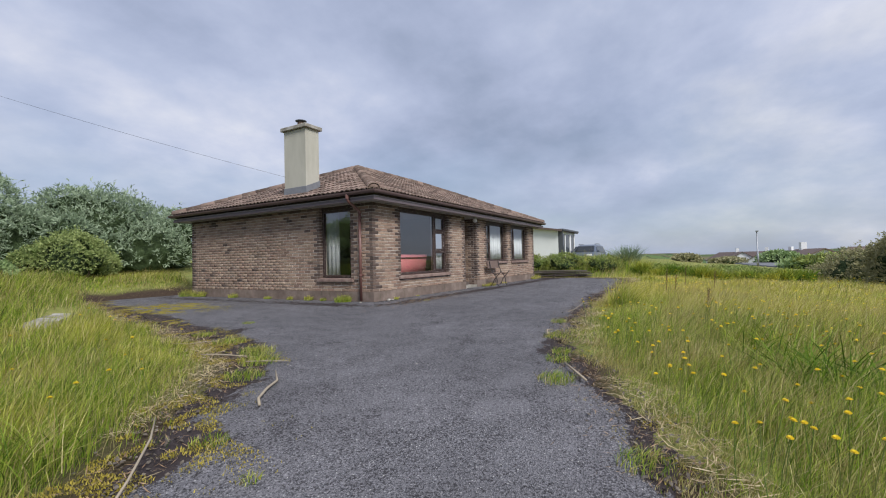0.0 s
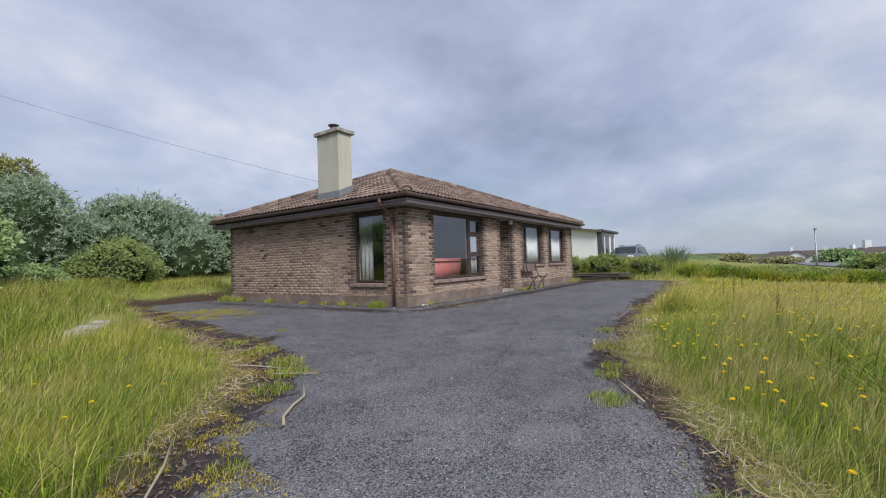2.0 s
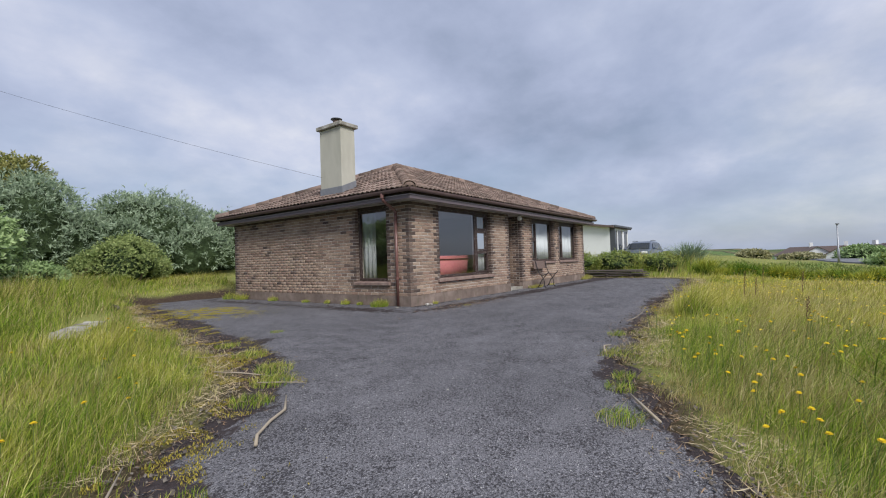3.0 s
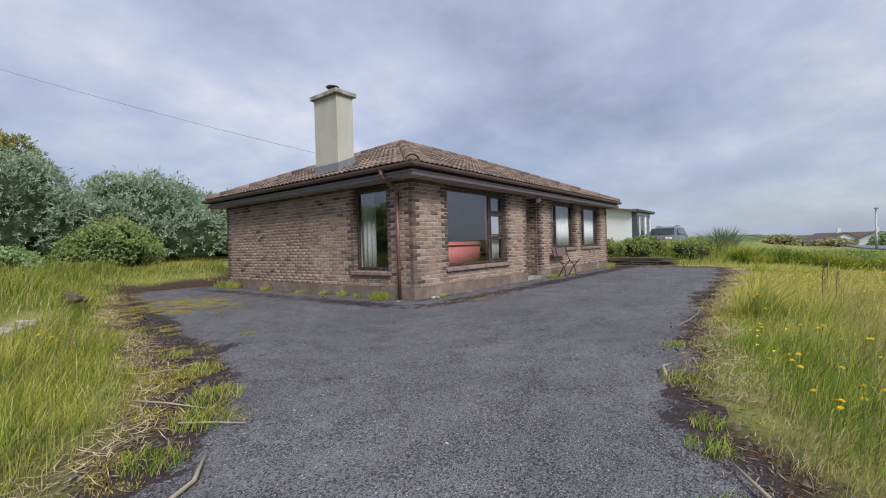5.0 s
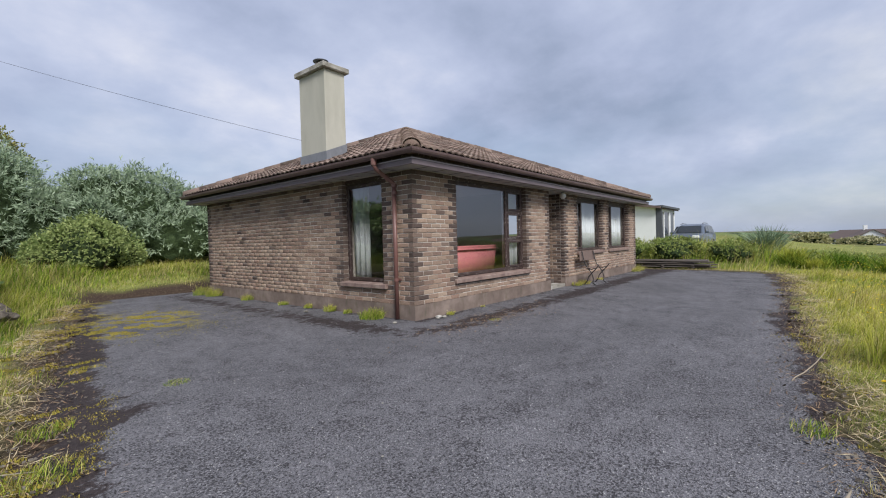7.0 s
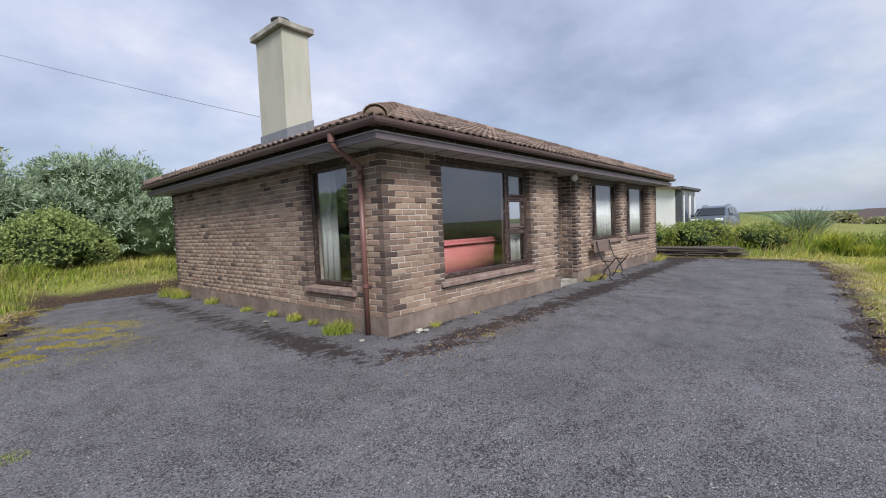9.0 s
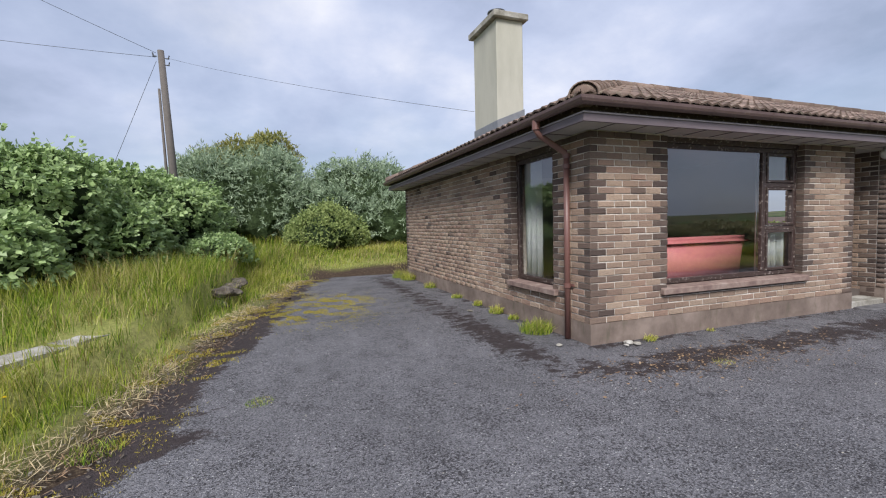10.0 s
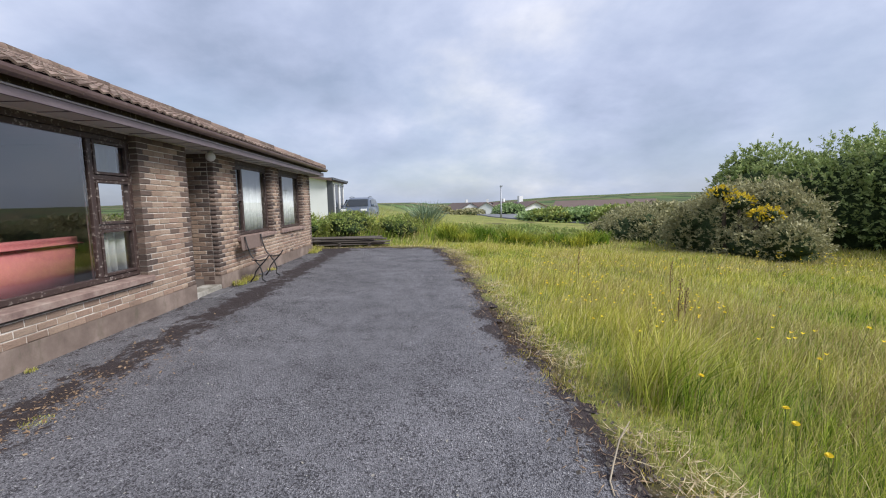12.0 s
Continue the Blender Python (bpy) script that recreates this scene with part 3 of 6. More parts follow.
band = np.exp(-((near_wall - 0.75) / 0.36) ** 2) * (0.78 + 0.45 * value_noise(DX, DY, 1.4, 15))
left_side = (DX < -2) & (DY > DX + 0.7)
dirt = np.clip(0.95 * smooth_step(DD, np.where(left_side, -0.62, -0.34), np.where(left_side, -0.12, 0.02)) + band * np.where(DY < DX, 0.82, 0.66) + 0.5 * smooth_step(near_wall, 0.3, 0.05)
               + 0.5 * np.exp(-np.hypot(DX + 4.6, DY - 0.2) / 0.9) + 0.4 * smooth_step(DX, 10.2, 11.6), 0, 1)
tagged(mesh_obj("driveway", np.stack([DX, DY, DZ], -1), [quads], M["tarmac"], True, {"dirt": dirt.ravel()}),
       "worn grey tarmac driveway with dark soil at its crumbling edges", "driveway", kind="structure")


# ---- brick walls ----
COURSE, BH, BL, BHEAD, BD, GAP = 0.075, 0.065, 0.215, 0.1025, 0.1025, 0.010
brick_meshes = {}
brng = random.Random(5)


def brick_mesh(length, mat_key, variant):
    key = (round(length, 3), mat_key, variant)
    if key not in brick_meshes:
        bm = bmesh.new()
        box(bm, 0, length, 0, BD, 0, BH)
        front = [e for e in bm.edges if all(v.co.y < 0.01 for v in e.verts)]
        bmesh.ops.bevel(bm, geom=front, offset=0.005 + 0.002 * variant, segments=1, affect="EDGES")
        for v in bm.verts:
            v.co += Vector((brng.uniform(-0.002, 0.002), brng.uniform(-0.004, 0.003), brng.uniform(-0.002, 0.002)))
        me = bpy.data.meshes.new("brick")
        bm.to_mesh(me)
        bm.free()
        me.materials.append(M[mat_key])
        brick_meshes[key] = me
    return brick_meshes[key]


def course_bricks(a, b, k, start_long, dark_ends=(True, True), all_dark=False, keyed=False):
    """The bricks of one course between a and b, as (start, length, dark)."""
    first = BL if start_long else BHEAD
    out, x = [], a
    if keyed:
        first, dark_ends = BL, (False, dark_ends[1])
    if b - a < 0.5:
        n = max(1, round((b - a) / 0.225))
        w = (b - a + GAP) / n
        return [(a + i * w, w - GAP, True) for i in range(n)]
    out.append((x, first, dark_ends[0]))
    x += first + GAP
    end = b - (BL if start_long else BHEAD)
    while x < end - 0.02:
        ln = min(BL, end - GAP - x)
        if ln > BL - 0.001 and end - GAP - (x + BL + GAP) < 0.06 and end - GAP - x > BL + 0.01:
            ln = (end - GAP - x - GAP) / 2
        if ln < 0.04:
            break
        out.append((x, ln, all_dark))
        x += ln + GAP
    out.append((end, b - end, dark_ends[1]))
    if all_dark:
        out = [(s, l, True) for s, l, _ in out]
    return out


def brick_run(parent, length, place, openings, z0, z1, near, phase=0, corner=True, limit=300):
    """Lays bricks in courses on a wall. place: matrix from (along, in, up) to the world; near: a distance for sorting."""
    spots = []
    n = int(round((z1 - z0) / COURSE))
    for k in range(n):
        z = z0 + k * COURSE
        spans, a = [], 0.0
        cuts = sorted((o[0], o[1]) for o in openings if o[2] < z + BH - 0.01 and o[3] > z + 0.01)
        for c0, c1 in cuts:
            if c0 - a > 0.05:
                spans.append((a, c0))
            a = c1
        if length - a > 0.05:
            spans.append((a, length))
        for s, e in spans:
            long_first = (k + phase) % 2 == 0
            s2, keyed = s, s == 0.0 and corner and not long_first
            if keyed:
                s2 = BD + GAP
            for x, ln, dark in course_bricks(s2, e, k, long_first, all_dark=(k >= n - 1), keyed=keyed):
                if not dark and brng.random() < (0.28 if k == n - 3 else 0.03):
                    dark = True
                if x + ln > x + 0.02:
                    spots.append((x, z, ln, dark))
    spots.sort(key=near)
    rest = {False: [], True: []}
    for i, (x, z, ln, dark) in enumerate(spots):
        m4 = place @ Matrix.Translation((x, brng.uniform(-0.003, 0.003), z))
        if i < limit:
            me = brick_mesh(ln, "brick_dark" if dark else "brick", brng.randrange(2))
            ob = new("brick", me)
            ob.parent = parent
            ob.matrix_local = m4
        else:
            rest[dark].append((ln, m4))
    for dark, items in rest.items():
        if not items:
            continue
        V, F, base = [], [], 0
        c = 0.005
        for ln, m4 in items:
            loc = np.array([(c, 0, c), (ln - c, 0, c), (ln - c, 0, BH - c), (c, 0, BH - c), (0, c, 0), (ln, c, 0), (ln, c, BH), (0, c, BH),
                            (0, BD, 0), (ln, BD, 0), (ln, BD, BH), (0, BD, BH)])
            mm = np.array(m4)
            V.append(loc @ mm[:3, :3].T + mm[:3, 3])
            q = [(0, 1, 2, 3)] + [(i, i + 4, (i + 1) % 4 + 4, (i + 1) % 4) for i in range(4)] + [(i + 4, i + 8, (i + 1) % 4 + 8, (i + 1) % 4 + 4) for i in range(4)]
            F.append(np.array(q) + base)
            base += 12
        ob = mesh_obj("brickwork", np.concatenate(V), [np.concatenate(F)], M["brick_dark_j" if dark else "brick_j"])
        ob.parent = parent
        tagged(ob, kind="stuff")


def wall_body(name, axis, length, openings, z0, z1, thick, setback, start=0.0):
    """The mortar-faced body of a wall with its openings cut through, along +x (axis 0) or +y (axis 1)."""
    bm = bmesh.new()
    us = sorted({start, length, *[o[0] - 0.006 for o in openings], *[o[1] + 0.006 for o in openings]})
    us = [u for u in us if start <= u <= length]
    for a, b in zip(us, us[1:]):
        mid = (a + b) / 2
        cuts = sorted((o[2], o[3]) for o in openings if o[0] - 0.007 < mid < o[1] + 0.007)
        z = z0
        spans = []
        for c0, c1 in cuts:
            if c0 > z:
                spans.append((z, c0))
            z = c1
        if z1 > z + 0.001:
            spans.append((z, z1))
        for s, e in spans:
            if axis == 0:
                box(bm, a, b, setback, thick, s, e)
            else:
                box(bm, setback, thick, a, b, s, e)
    bmesh.ops.remove_doubles(bm, verts=bm.verts, dist=0.0004)
    return part(name, bm, M["mortar"])


FRONT_OPEN = [(1.10, 3.545, 0.475, 2.35), (4.65, 5.47, 0.0, 2.35), (6.33, 8.13, 0.775, 2.35), (8.72, 10.58, 0.775, 2.35)]
SIDE_OPEN = [(0.69, 1.72, 0.475, 2.35)]
wall_front = tagged(wall_body("wall_front", 0, HOUSE_X, FRONT_OPEN, 0.25, SOFFIT + 0.05, 0.30, 0.009, 0.009), "buff and brown brick front wall with dark brick quoins", "wall", kind="structure")
wall_side = tagged(wall_body("wall_side", 1, HOUSE_Y, SIDE_OPEN, 0.25, SOFFIT + 0.05, 0.30, 0.009, 0.302), "buff and brown brick side wall with dark brick quoins", "wall", kind="structure")
for nm, dims in (("wall_back", (0.302, HOUSE_X, HOUSE_Y - 0.3, HOUSE_Y, 0.0, SOFFIT + 0.05)), ("wall_end", (HOUSE_X - 0.3, HOUSE_X, 0.302, HOUSE_Y - 0.302, 0.0, SOFFIT + 0.05))):
    tagged(part(nm, boxed(dims), M["brick_j"]), "plain brick wall of the house", "wall", kind="structure")

# plinth: rendered base, 15 mm behind the brick face line
for dims in ((-0.004, 4.65, -0.004, 0.30, -0.05, 0.248), (5.47, HOUSE_X, -0.004, 0.30, -0.05, 0.248), (-0.004, 0.30, 0.303, HOUSE_Y, -0.05, 0.248)):
    tagged(part("plinth", boxed(dims), M["plinth"]), "stained brown rendered plinth at the foot of the brick walls", "plinth", kind="structure")

# porch recess
PD = 1.15
porch = tagged(part("wall_porch", boxed((4.35, 4.65 - 0.009, 0.303, PD, 0.0, SOFFIT), (5.47 + 0.009, 5.77, 0.303, PD, 0.0, SOFFIT), (4.35, 5.77, PD + 0.003, PD + 0.12, 2.12, SOFFIT)),
                    M["mortar"]), "brick walls of the recessed porch", "wall", kind="structure")
tagged(part("porch_step", boxed((4.68, 5.44, -0.22, -0.006, -0.03, 0.030)), M["slab"], bevel=0.008), "low dark worn concrete slab before the porch", "step", kind="structure")
tagged(part("porch_floor", boxed((4.652, 5.468, 0.004, PD, -0.03, 0.10)), M["concrete"], bevel=0.008), "pale concrete porch step", "step", kind="structure")
door = tagged(part("door_1", boxed((4.66, 5.46, PD + 0.006, PD + 0.06, 0.10, 2.12)), M["door"]), "brown painted front door in the porch", "door", kind="structure")
for z0, z1 in ((0.25, 0.95), (1.08, 1.98)):
    part("door_panel", boxed((4.78, 5.34, PD - 0.006, PD + 0.004, z0, z1)), M["door"], door, bevel=0.005)
bm = bmesh.new()
tube(bm, [(5.36, PD + 0.004, 1.02), (5.36, PD - 0.05, 1.02), (5.25, PD - 0.05, 1.02)], 0.009, 8)
part("door_handle", bm, M["galv"], door, "metal lever handle")


# ---- windows ----
def bar(bm, org, u, x0, x1, z0, z1, d0, d1):
    """A bar in a window: along u from x0 to x1, in depth from d0 to d1 along the wall's inward normal."""
    if u == 0:
        box(bm, org[0] + x0, org[0] + x1, org[1] + d0, org[1] + d1, z0, z1)
    else:
        box(bm, org[0] + d0, org[0] + d1, org[1] + x0, org[1] + x1, z0, z1)


def window(name, u, a, b, z0, z1, mullions, transoms, label, head=0.05):
    """u: 0 for a front window (along x), 1 for a side window (along y). transoms: {bay: [heights]}."""
    root = tagged(empty(name, (a, 0, z0) if u == 0 else (0, a, z0)), label, "window", kind="structure")
    org = (0, 0)
    f = 0.06
    bm = bmesh.new()
    bar(bm, org, u, a, a + f, z0, z1, 0.10, 0.165)
    bar(bm, org, u, b - f, b, z0, z1, 0.10, 0.165)
    bar(bm, org, u, a + f, b - f, z0, z0 + f, 0.10, 0.165)
    bar(bm, org, u, a + f, b - f, z1 - f, z1, 0.10, 0.165)
    for mu in mullions:
        bar(bm, org, u, mu - 0.035, mu + 0.035, z0 + f, z1 - f, 0.098, 0.165)
    fr = part("window_frame", bm, M["frame"], None, bevel=0.006)
    edges = [a + f] + [v for mu in mullions for v in (mu - 0.035, mu + 0.035)] + [b - f]
    kids = [fr]
    for i in range(0, len(edges), 2):
        p, q = edges[i], edges[i + 1]
        hs = [z0 + f] + [v for t in transoms.get(i // 2, []) for v in (t - 0.03, t + 0.03)] + [z1 - f]
        if transoms.get(i // 2):
            bm = bmesh.new()
            for t in transoms[i // 2]:
                bar(bm, org, u, p, q, t - 0.03, t + 0.03, 0.10, 0.165)
            kids.append(part("transom", bm, M["frame"], None, bevel=0.005))
        for j in range(0, len(hs), 2):
            s = 0.0
            if transoms.get(i // 2):
                s = 0.035
                bm = bmesh.new()
                bar(bm, org, u, p + 0.003, p + s, hs[j] + 0.003, hs[j + 1] - 0.003, 0.085, 0.14)
                bar(bm, org, u, q - s, q - 0.003, hs[j] + 0.003, hs[j + 1] - 0.003, 0.085, 0.14)
                bar(bm, org, u, p + s, q - s, hs[j] + 0.003, hs[j] + s, 0.085, 0.14)
                bar(bm, org, u, p + s, q - s, hs[j + 1] - s, hs[j + 1] - 0.003, 0.085, 0.14)
                kids.append(part("sash", bm, M["frame"], None, "weathered brown opening sash", bevel=0.004))
            bm = bmesh.new()
            bar(bm, org, u, p + s - 0.004, q - s + 0.004, hs[j] + s - 0.004, hs[j + 1] - s + 0.004, 0.122, 0.126)
            bmesh.ops.delete(bm, geom=[fc for fc in bm.faces if (fc.calc_center_median().y if u == 0 else fc.calc_center_median().x) > 0.1225], context="FACES")
            pane = part("pane", bm, M["glass"], None, "clear glass pane reflecting the sky")
            pane.visible_shadow = False
            kids.append(pane)
    bm = bmesh.new()
    bar(bm, org, u, a + 0.003, b - 0.003, z1 + 0.002, SOFFIT, 0.085, 0.17)
    kids.append(part("head_board", bm, M["frame"], None, bevel=0.003))
    bm = bmesh.new()
    lo, hi = (a - 0.10, b + 0.055)
    bar(bm, org, u, lo, hi, z0 - 0.10, z0 - 0.004, -0.055, 0.20)
    for v in bm.verts:
        if (v.co.y if u == 0 else v.co.x) < 0 and v.co.z > z0 - 0.02:
            v.co.z -= 0.022
    kids.append(part("window_sill", bm, M["sill"], None, "stained brown concrete sill", bevel=0.008))
    for k in kids:
        k.parent = root
        k.location = -root.location
    return root


window("window_1", 0, 1.10, 3.545, 0.60, 2.28, [2.89], {1: [1.23, 1.80]}, "large brown-framed picture window with a three-light side casement")
window("window_2", 0, 6.33, 8.13, 0.88, 2.26, [6.80], {0: [1.62]}, "brown-framed bedroom window with white curtains")
window("window_3", 0, 8.72, 10.58, 0.88, 2.26, [9.20], {0: [1.62]}, "brown-framed bedroom window with white curtains")
window("window_4", 1, 0.69, 1.72, 0.58, 2.26, [], {}, "narrow brown-framed side window with a white curtain")

# room inside
for nm, dims, mt, lab in (("floor", (0.302, HOUSE_X - 0.302, 0.302, HOUSE_Y - 0.302, 0.10, 0.20), "interior_floor", "dark carpeted floor inside the house"),
                          ("ceiling", (0.302, HOUSE_X - 0.302, 0.302, HOUSE_Y - 0.302, 2.352, 2.40), "interior", "plain ceiling inside the house"),
                          ("wall_inner_back", (0.302, HOUSE_X - 0.302, 4.3, 4.4, 0.2, 2.35), "interior", "plain inner wall across the rooms"),
                          ("wall_inner_party", (4.2, 4.3, 0.302, 4.298, 0.2, 2.35), "interior", "plain inner wall between rooms"),
                          ("wall_inner_hall", (5.83, 5.93, 0.302, 4.298, 0.2, 2.35), "interior", "plain inner wall beside the hall"),
                          ("wall_inner_bed", (8.36, 8.46, 0.302, 4.298, 0.2, 2.35), "interior", "plain inner wall between bedrooms")):
    tagged(part(nm, boxed(dims), M[mt]), lab, "wall" if "wall" in nm else nm, kind="structure")


def curtain(u, a, b, z0, z1, d, label):
    n = int((b - a) / 0.012)
    xs = np.linspace(a, b, n)
    V = []
    for zz, amp in ((z0, 0.032), ((z0 + z1) / 2, 0.026), (z1, 0.02)):
        for i, x in enumerate(xs):
            w = d + amp * math.sin(i * 0.62 + 0.8 * math.sin(i * 0.11)) + 0.012 * math.sin(i * 0.23 + zz)
            V.append((x, w, zz) if u == 0 else (w, x, zz))
    F = [(r * n + i, r * n + i + 1, (r + 1) * n + i + 1, (r + 1) * n + i) for r in (0, 1) for i in range(n - 1)]
    ob = mesh_obj("curtain", V, [F], M["curtain"], True)
    mod = ob.modifiers.new("cloth", "SOLIDIFY")
    mod.thickness = 0.004
    return tagged(ob, label, "curtain", "window curtains")


curtain(0, 2.94, 3.50, 0.64, 2.24, 0.22, "white gathered curtain at the big window")
curtain(0, 6.38, 8.08, 0.92, 2.24, 0.225, "white net curtain across the bedroom window")
curtain(0, 8.77, 10.53, 0.92, 2.24, 0.225, "white net curtain across the bedroom window")
curtain(1, 1.24, 1.68, 0.62, 2.22, 0.205, "white curtain drawn back at the side window")

# sofa seen through the big window
sofa = tagged(empty("sofa", (2.2, 1.0, 0.2)), "coral red upholstered sofa with its back to the window", "sofa")


def cushion(name, x0, x1, y0, y1, z0, z1, bev, taper=0.0):
    bm = boxed((x0 - 2.2, x1 - 2.2, y0 - 1.0, y1 - 1.0, z0 - 0.2, z1 - 0.2))
    for v in bm.verts:
        if v.co.z < (z0 + z1) / 2 - 0.2:
            v.co.x *= 1 - taper
    bmesh.ops.bevel(bm, geom=list(bm.edges), offset=bev, segments=4, affect="EDGES")
    return part(name, bm, M["sofa"], sofa, smooth=True)


cushion("backrest", 1.0, 3.12, 0.46, 0.72, 0.42, 1.11, 0.09, 0.13)
cushion("back_roll", 0.98, 3.16, 0.42, 0.70, 0.98, 1.13, 0.07)
cushion("seat", 1.15, 2.95, 0.70, 1.35, 0.32, 0.66, 0.07)
cushion("armrest", 1.0, 1.22, 0.70, 1.35, 0.30, 0.85, 0.07)
cushion("armrest", 2.90, 3.12, 0.70, 1.35, 0.30, 0.85, 0.07)

# ---- eaves ----
OV = 0.34
bm = boxed((-OV, HOUSE_X + OV, -OV, 0.10, SOFFIT + 0.002, SOFFIT + 0.016), (-OV, 0.10, 0.102, HOUSE_Y + OV, SOFFIT + 0.002, SOFFIT + 0.016),
           (HOUSE_X - 0.1, HOUSE_X + OV, 0.102, HOUSE_Y + OV, SOFFIT + 0.002, SOFFIT + 0.016), (0.102, HOUSE_X - 0.102, HOUSE_Y - 0.1, HOUSE_Y + OV, SOFFIT + 0.002, SOFFIT + 0.016),
           (4.65, 5.47, 0.102, PD, SOFFIT - 0.012, SOFFIT + 0.0))
soffit = tagged(part("soffit", bm, M["soffit"]), "grey-brown boarded soffit under the eaves", "soffit", kind="structure")
bm = bmesh.new()
x = -OV + 0.4
while x < HOUSE_X:
    box(bm, x, x + 0.012, -OV + 0.01, -0.004, SOFFIT - 0.004, SOFFIT + 0.001)
    x += 0.42
y = 0.3
while y < HOUSE_Y:
    box(bm, -OV + 0.01, -0.004, y, y + 0.012, SOFFIT - 0.004, SOFFIT + 0.001)
    y += 0.42
part("soffit_strip", bm, M["fascia"], soffit)


def eaves_ring(out0, out1, z0, z1, x_end=HOUSE_X, y_end=HOUSE_Y):
    """A mitred rectangular ring around the house, from out0 to out1 outside the walls."""
    bm = bmesh.new()
    rings = []
    for o, z in ((out0, z0), (out1, z0), (out1, z1), (out0, z1)):
        rings.append([bm.verts.new(p) for p in ((-o, -o, z), (x_end + o, -o, z), (x_end + o, y_end + o, z), (-o, y_end + o, z))])
    for i in range(4):
        a, b = rings[i], rings[(i + 1) % 4]
        for k in range(4):
            bm.faces.new((a[k], a[(k + 1) % 4], b[(k + 1) % 4], b[k]))
    return bm


fascia = tagged(part("fascia", eaves_ring(OV - 0.05, OV + 0.022, SOFFIT + 0.017, SOFFIT + 0.085), M["fascia"]), "dark purple-brown painted fascia board", "fascia", kind="structure")
# the lip's pale colour paints in the highlight along the edge
part("fascia_lip", eaves_ring(OV + 0.023, OV + 0.034, SOFFIT + 0.066, SOFFIT + 0.080), M["lip"], fascia, "thin edge strip in a pale painted-on highlight colour")
part("lower_trim", eaves_ring(OV + 0.001, OV + 0.030, SOFFIT - 0.012, SOFFIT + 0.0165), M["fascia"], fascia)
# dark frame colour here paints in the shadow band under the gutter
part("upper_board", eaves_ring(OV - 0.05, OV - 0.035, SOFFIT + 0.087, SOFFIT + 0.20), M["frame"], fascia, "recessed board behind the gutter, shadow put into its dark colour")

bm = bmesh.new()
prof = [(OV + 0.030 + 0.055 - 0.055 * math.cos(t), SOFFIT + 0.200 - 0.075 * math.sin(t)) for t in np.linspace(0, math.pi, 9)]
prof += [(o - 0.005 if i else o, z + 0.0) for i, (o, z) in enumerate([(prof[-1][0] - 0.004, prof[-1][1])])]
prof = prof + [(OV + 0.085 + 0.050 * math.cos(t), SOFFIT + 0.200 - 0.069 * math.sin(t)) for t in np.linspace(0, math.pi, 9)]
rings = [[bm.verts.new(p) for p in ((-o, -o, z), (HOUSE_X + o, -o, z), (HOUSE_X + o, HOUSE_Y + o, z), (-o, HOUSE_Y + o, z))] for o, z in prof]
for i in range(len(rings)):
    a, b = rings[i], rings[(i + 1) % len(rings)]
    for k in range(4):
        bm.faces.new((a[k], a[(k + 1) % 4], b[(k + 1) % 4], b[k]))
gutter = tagged(part("gutter", bm, M["gutter"]), "brown half-round gutter along the eaves", "gutter", kind="structure")
for k in range(13):
    gxk = 0.3 + k * 0.92
    bm = bmesh.new()
    o0 = OV + 0.085
    vs = [[bm.verts.new((gxk + e, -(o0 - 0.060 * math.cos(t)), SOFFIT + 0.200 - 0.080 * math.sin(t))) for t in np.linspace(0.1, math.pi - 0.1, 8)] for e in (0, 0.03)]
    for i in range(7):
        bm.faces.new((vs[0][i], vs[0][i + 1], vs[1][i + 1], vs[1][i]))
    ob = part("gutter_bracket", bm, M["gutter"], gutter)

dp = tagged(empty("downpipe", (-0.05, 0.34, 0)), "reddish-brown rainwater downpipe by the house corner", "downpipe")


def at_pipe(bm):
    for v in bm.verts:
        v.co -= Vector((-0.05, 0.34, 0))
    return bm


part("pipe", at_pipe(tube(bmesh.new(), [(-0.05, 0.34, 0.03), (-0.05, 0.34, 2.10)], 0.034, 14)), M["pipe"], dp, smooth=True)
part("offset_pipe", at_pipe(tube(bmesh.new(), [(-0.05, 0.34, 2.08), (-0.07, 0.34, 2.16), (-0.38, 0.37, 2.34), (-0.425, 0.37, 2.40), (-0.425, 0.37, 2.48)], 0.034, 14)), M["pipe"], dp, smooth=True)
for z in (0.62, 1.98, 2.10):
    part("pipe_collar", at_pipe(tube(bmesh.new(), [(-0.05, 0.34, z), (-0.05, 0.34, z + 0.05)], 0.042, 14)), M["pipe"], dp)
part("outlet", at_pipe(tube(bmesh.new(), [(-0.425, 0.37, 2.40), (-0.425, 0.37, 2.50)], 0.045, 14)), M["pipe"], dp)
part("pipe_bracket", at_pipe(boxed((-0.020, -0.004, 0.27, 0.41, 0.635, 0.66))), M["pipe"], dp)

# globe lamp under the porch soffit
gl_ = tagged(empty("porch_light", (5.2, -0.10, SOFFIT)), "white opal globe light under the soffit by the porch", "light")
bm = bmesh.new()
bmesh.ops.create_uvsphere(bm, u_segments=24, v_segments=14, radius=0.075, matrix=Matrix.Translation((0, 0, -0.095)))
part("globe", bm, M["globe"], gl_, smooth=True)
part("lamp_base", tube(bmesh.new(), [(0, 0, -0.035), (0, 0, -0.001)], 0.042, 16), M["galv"], gl_)

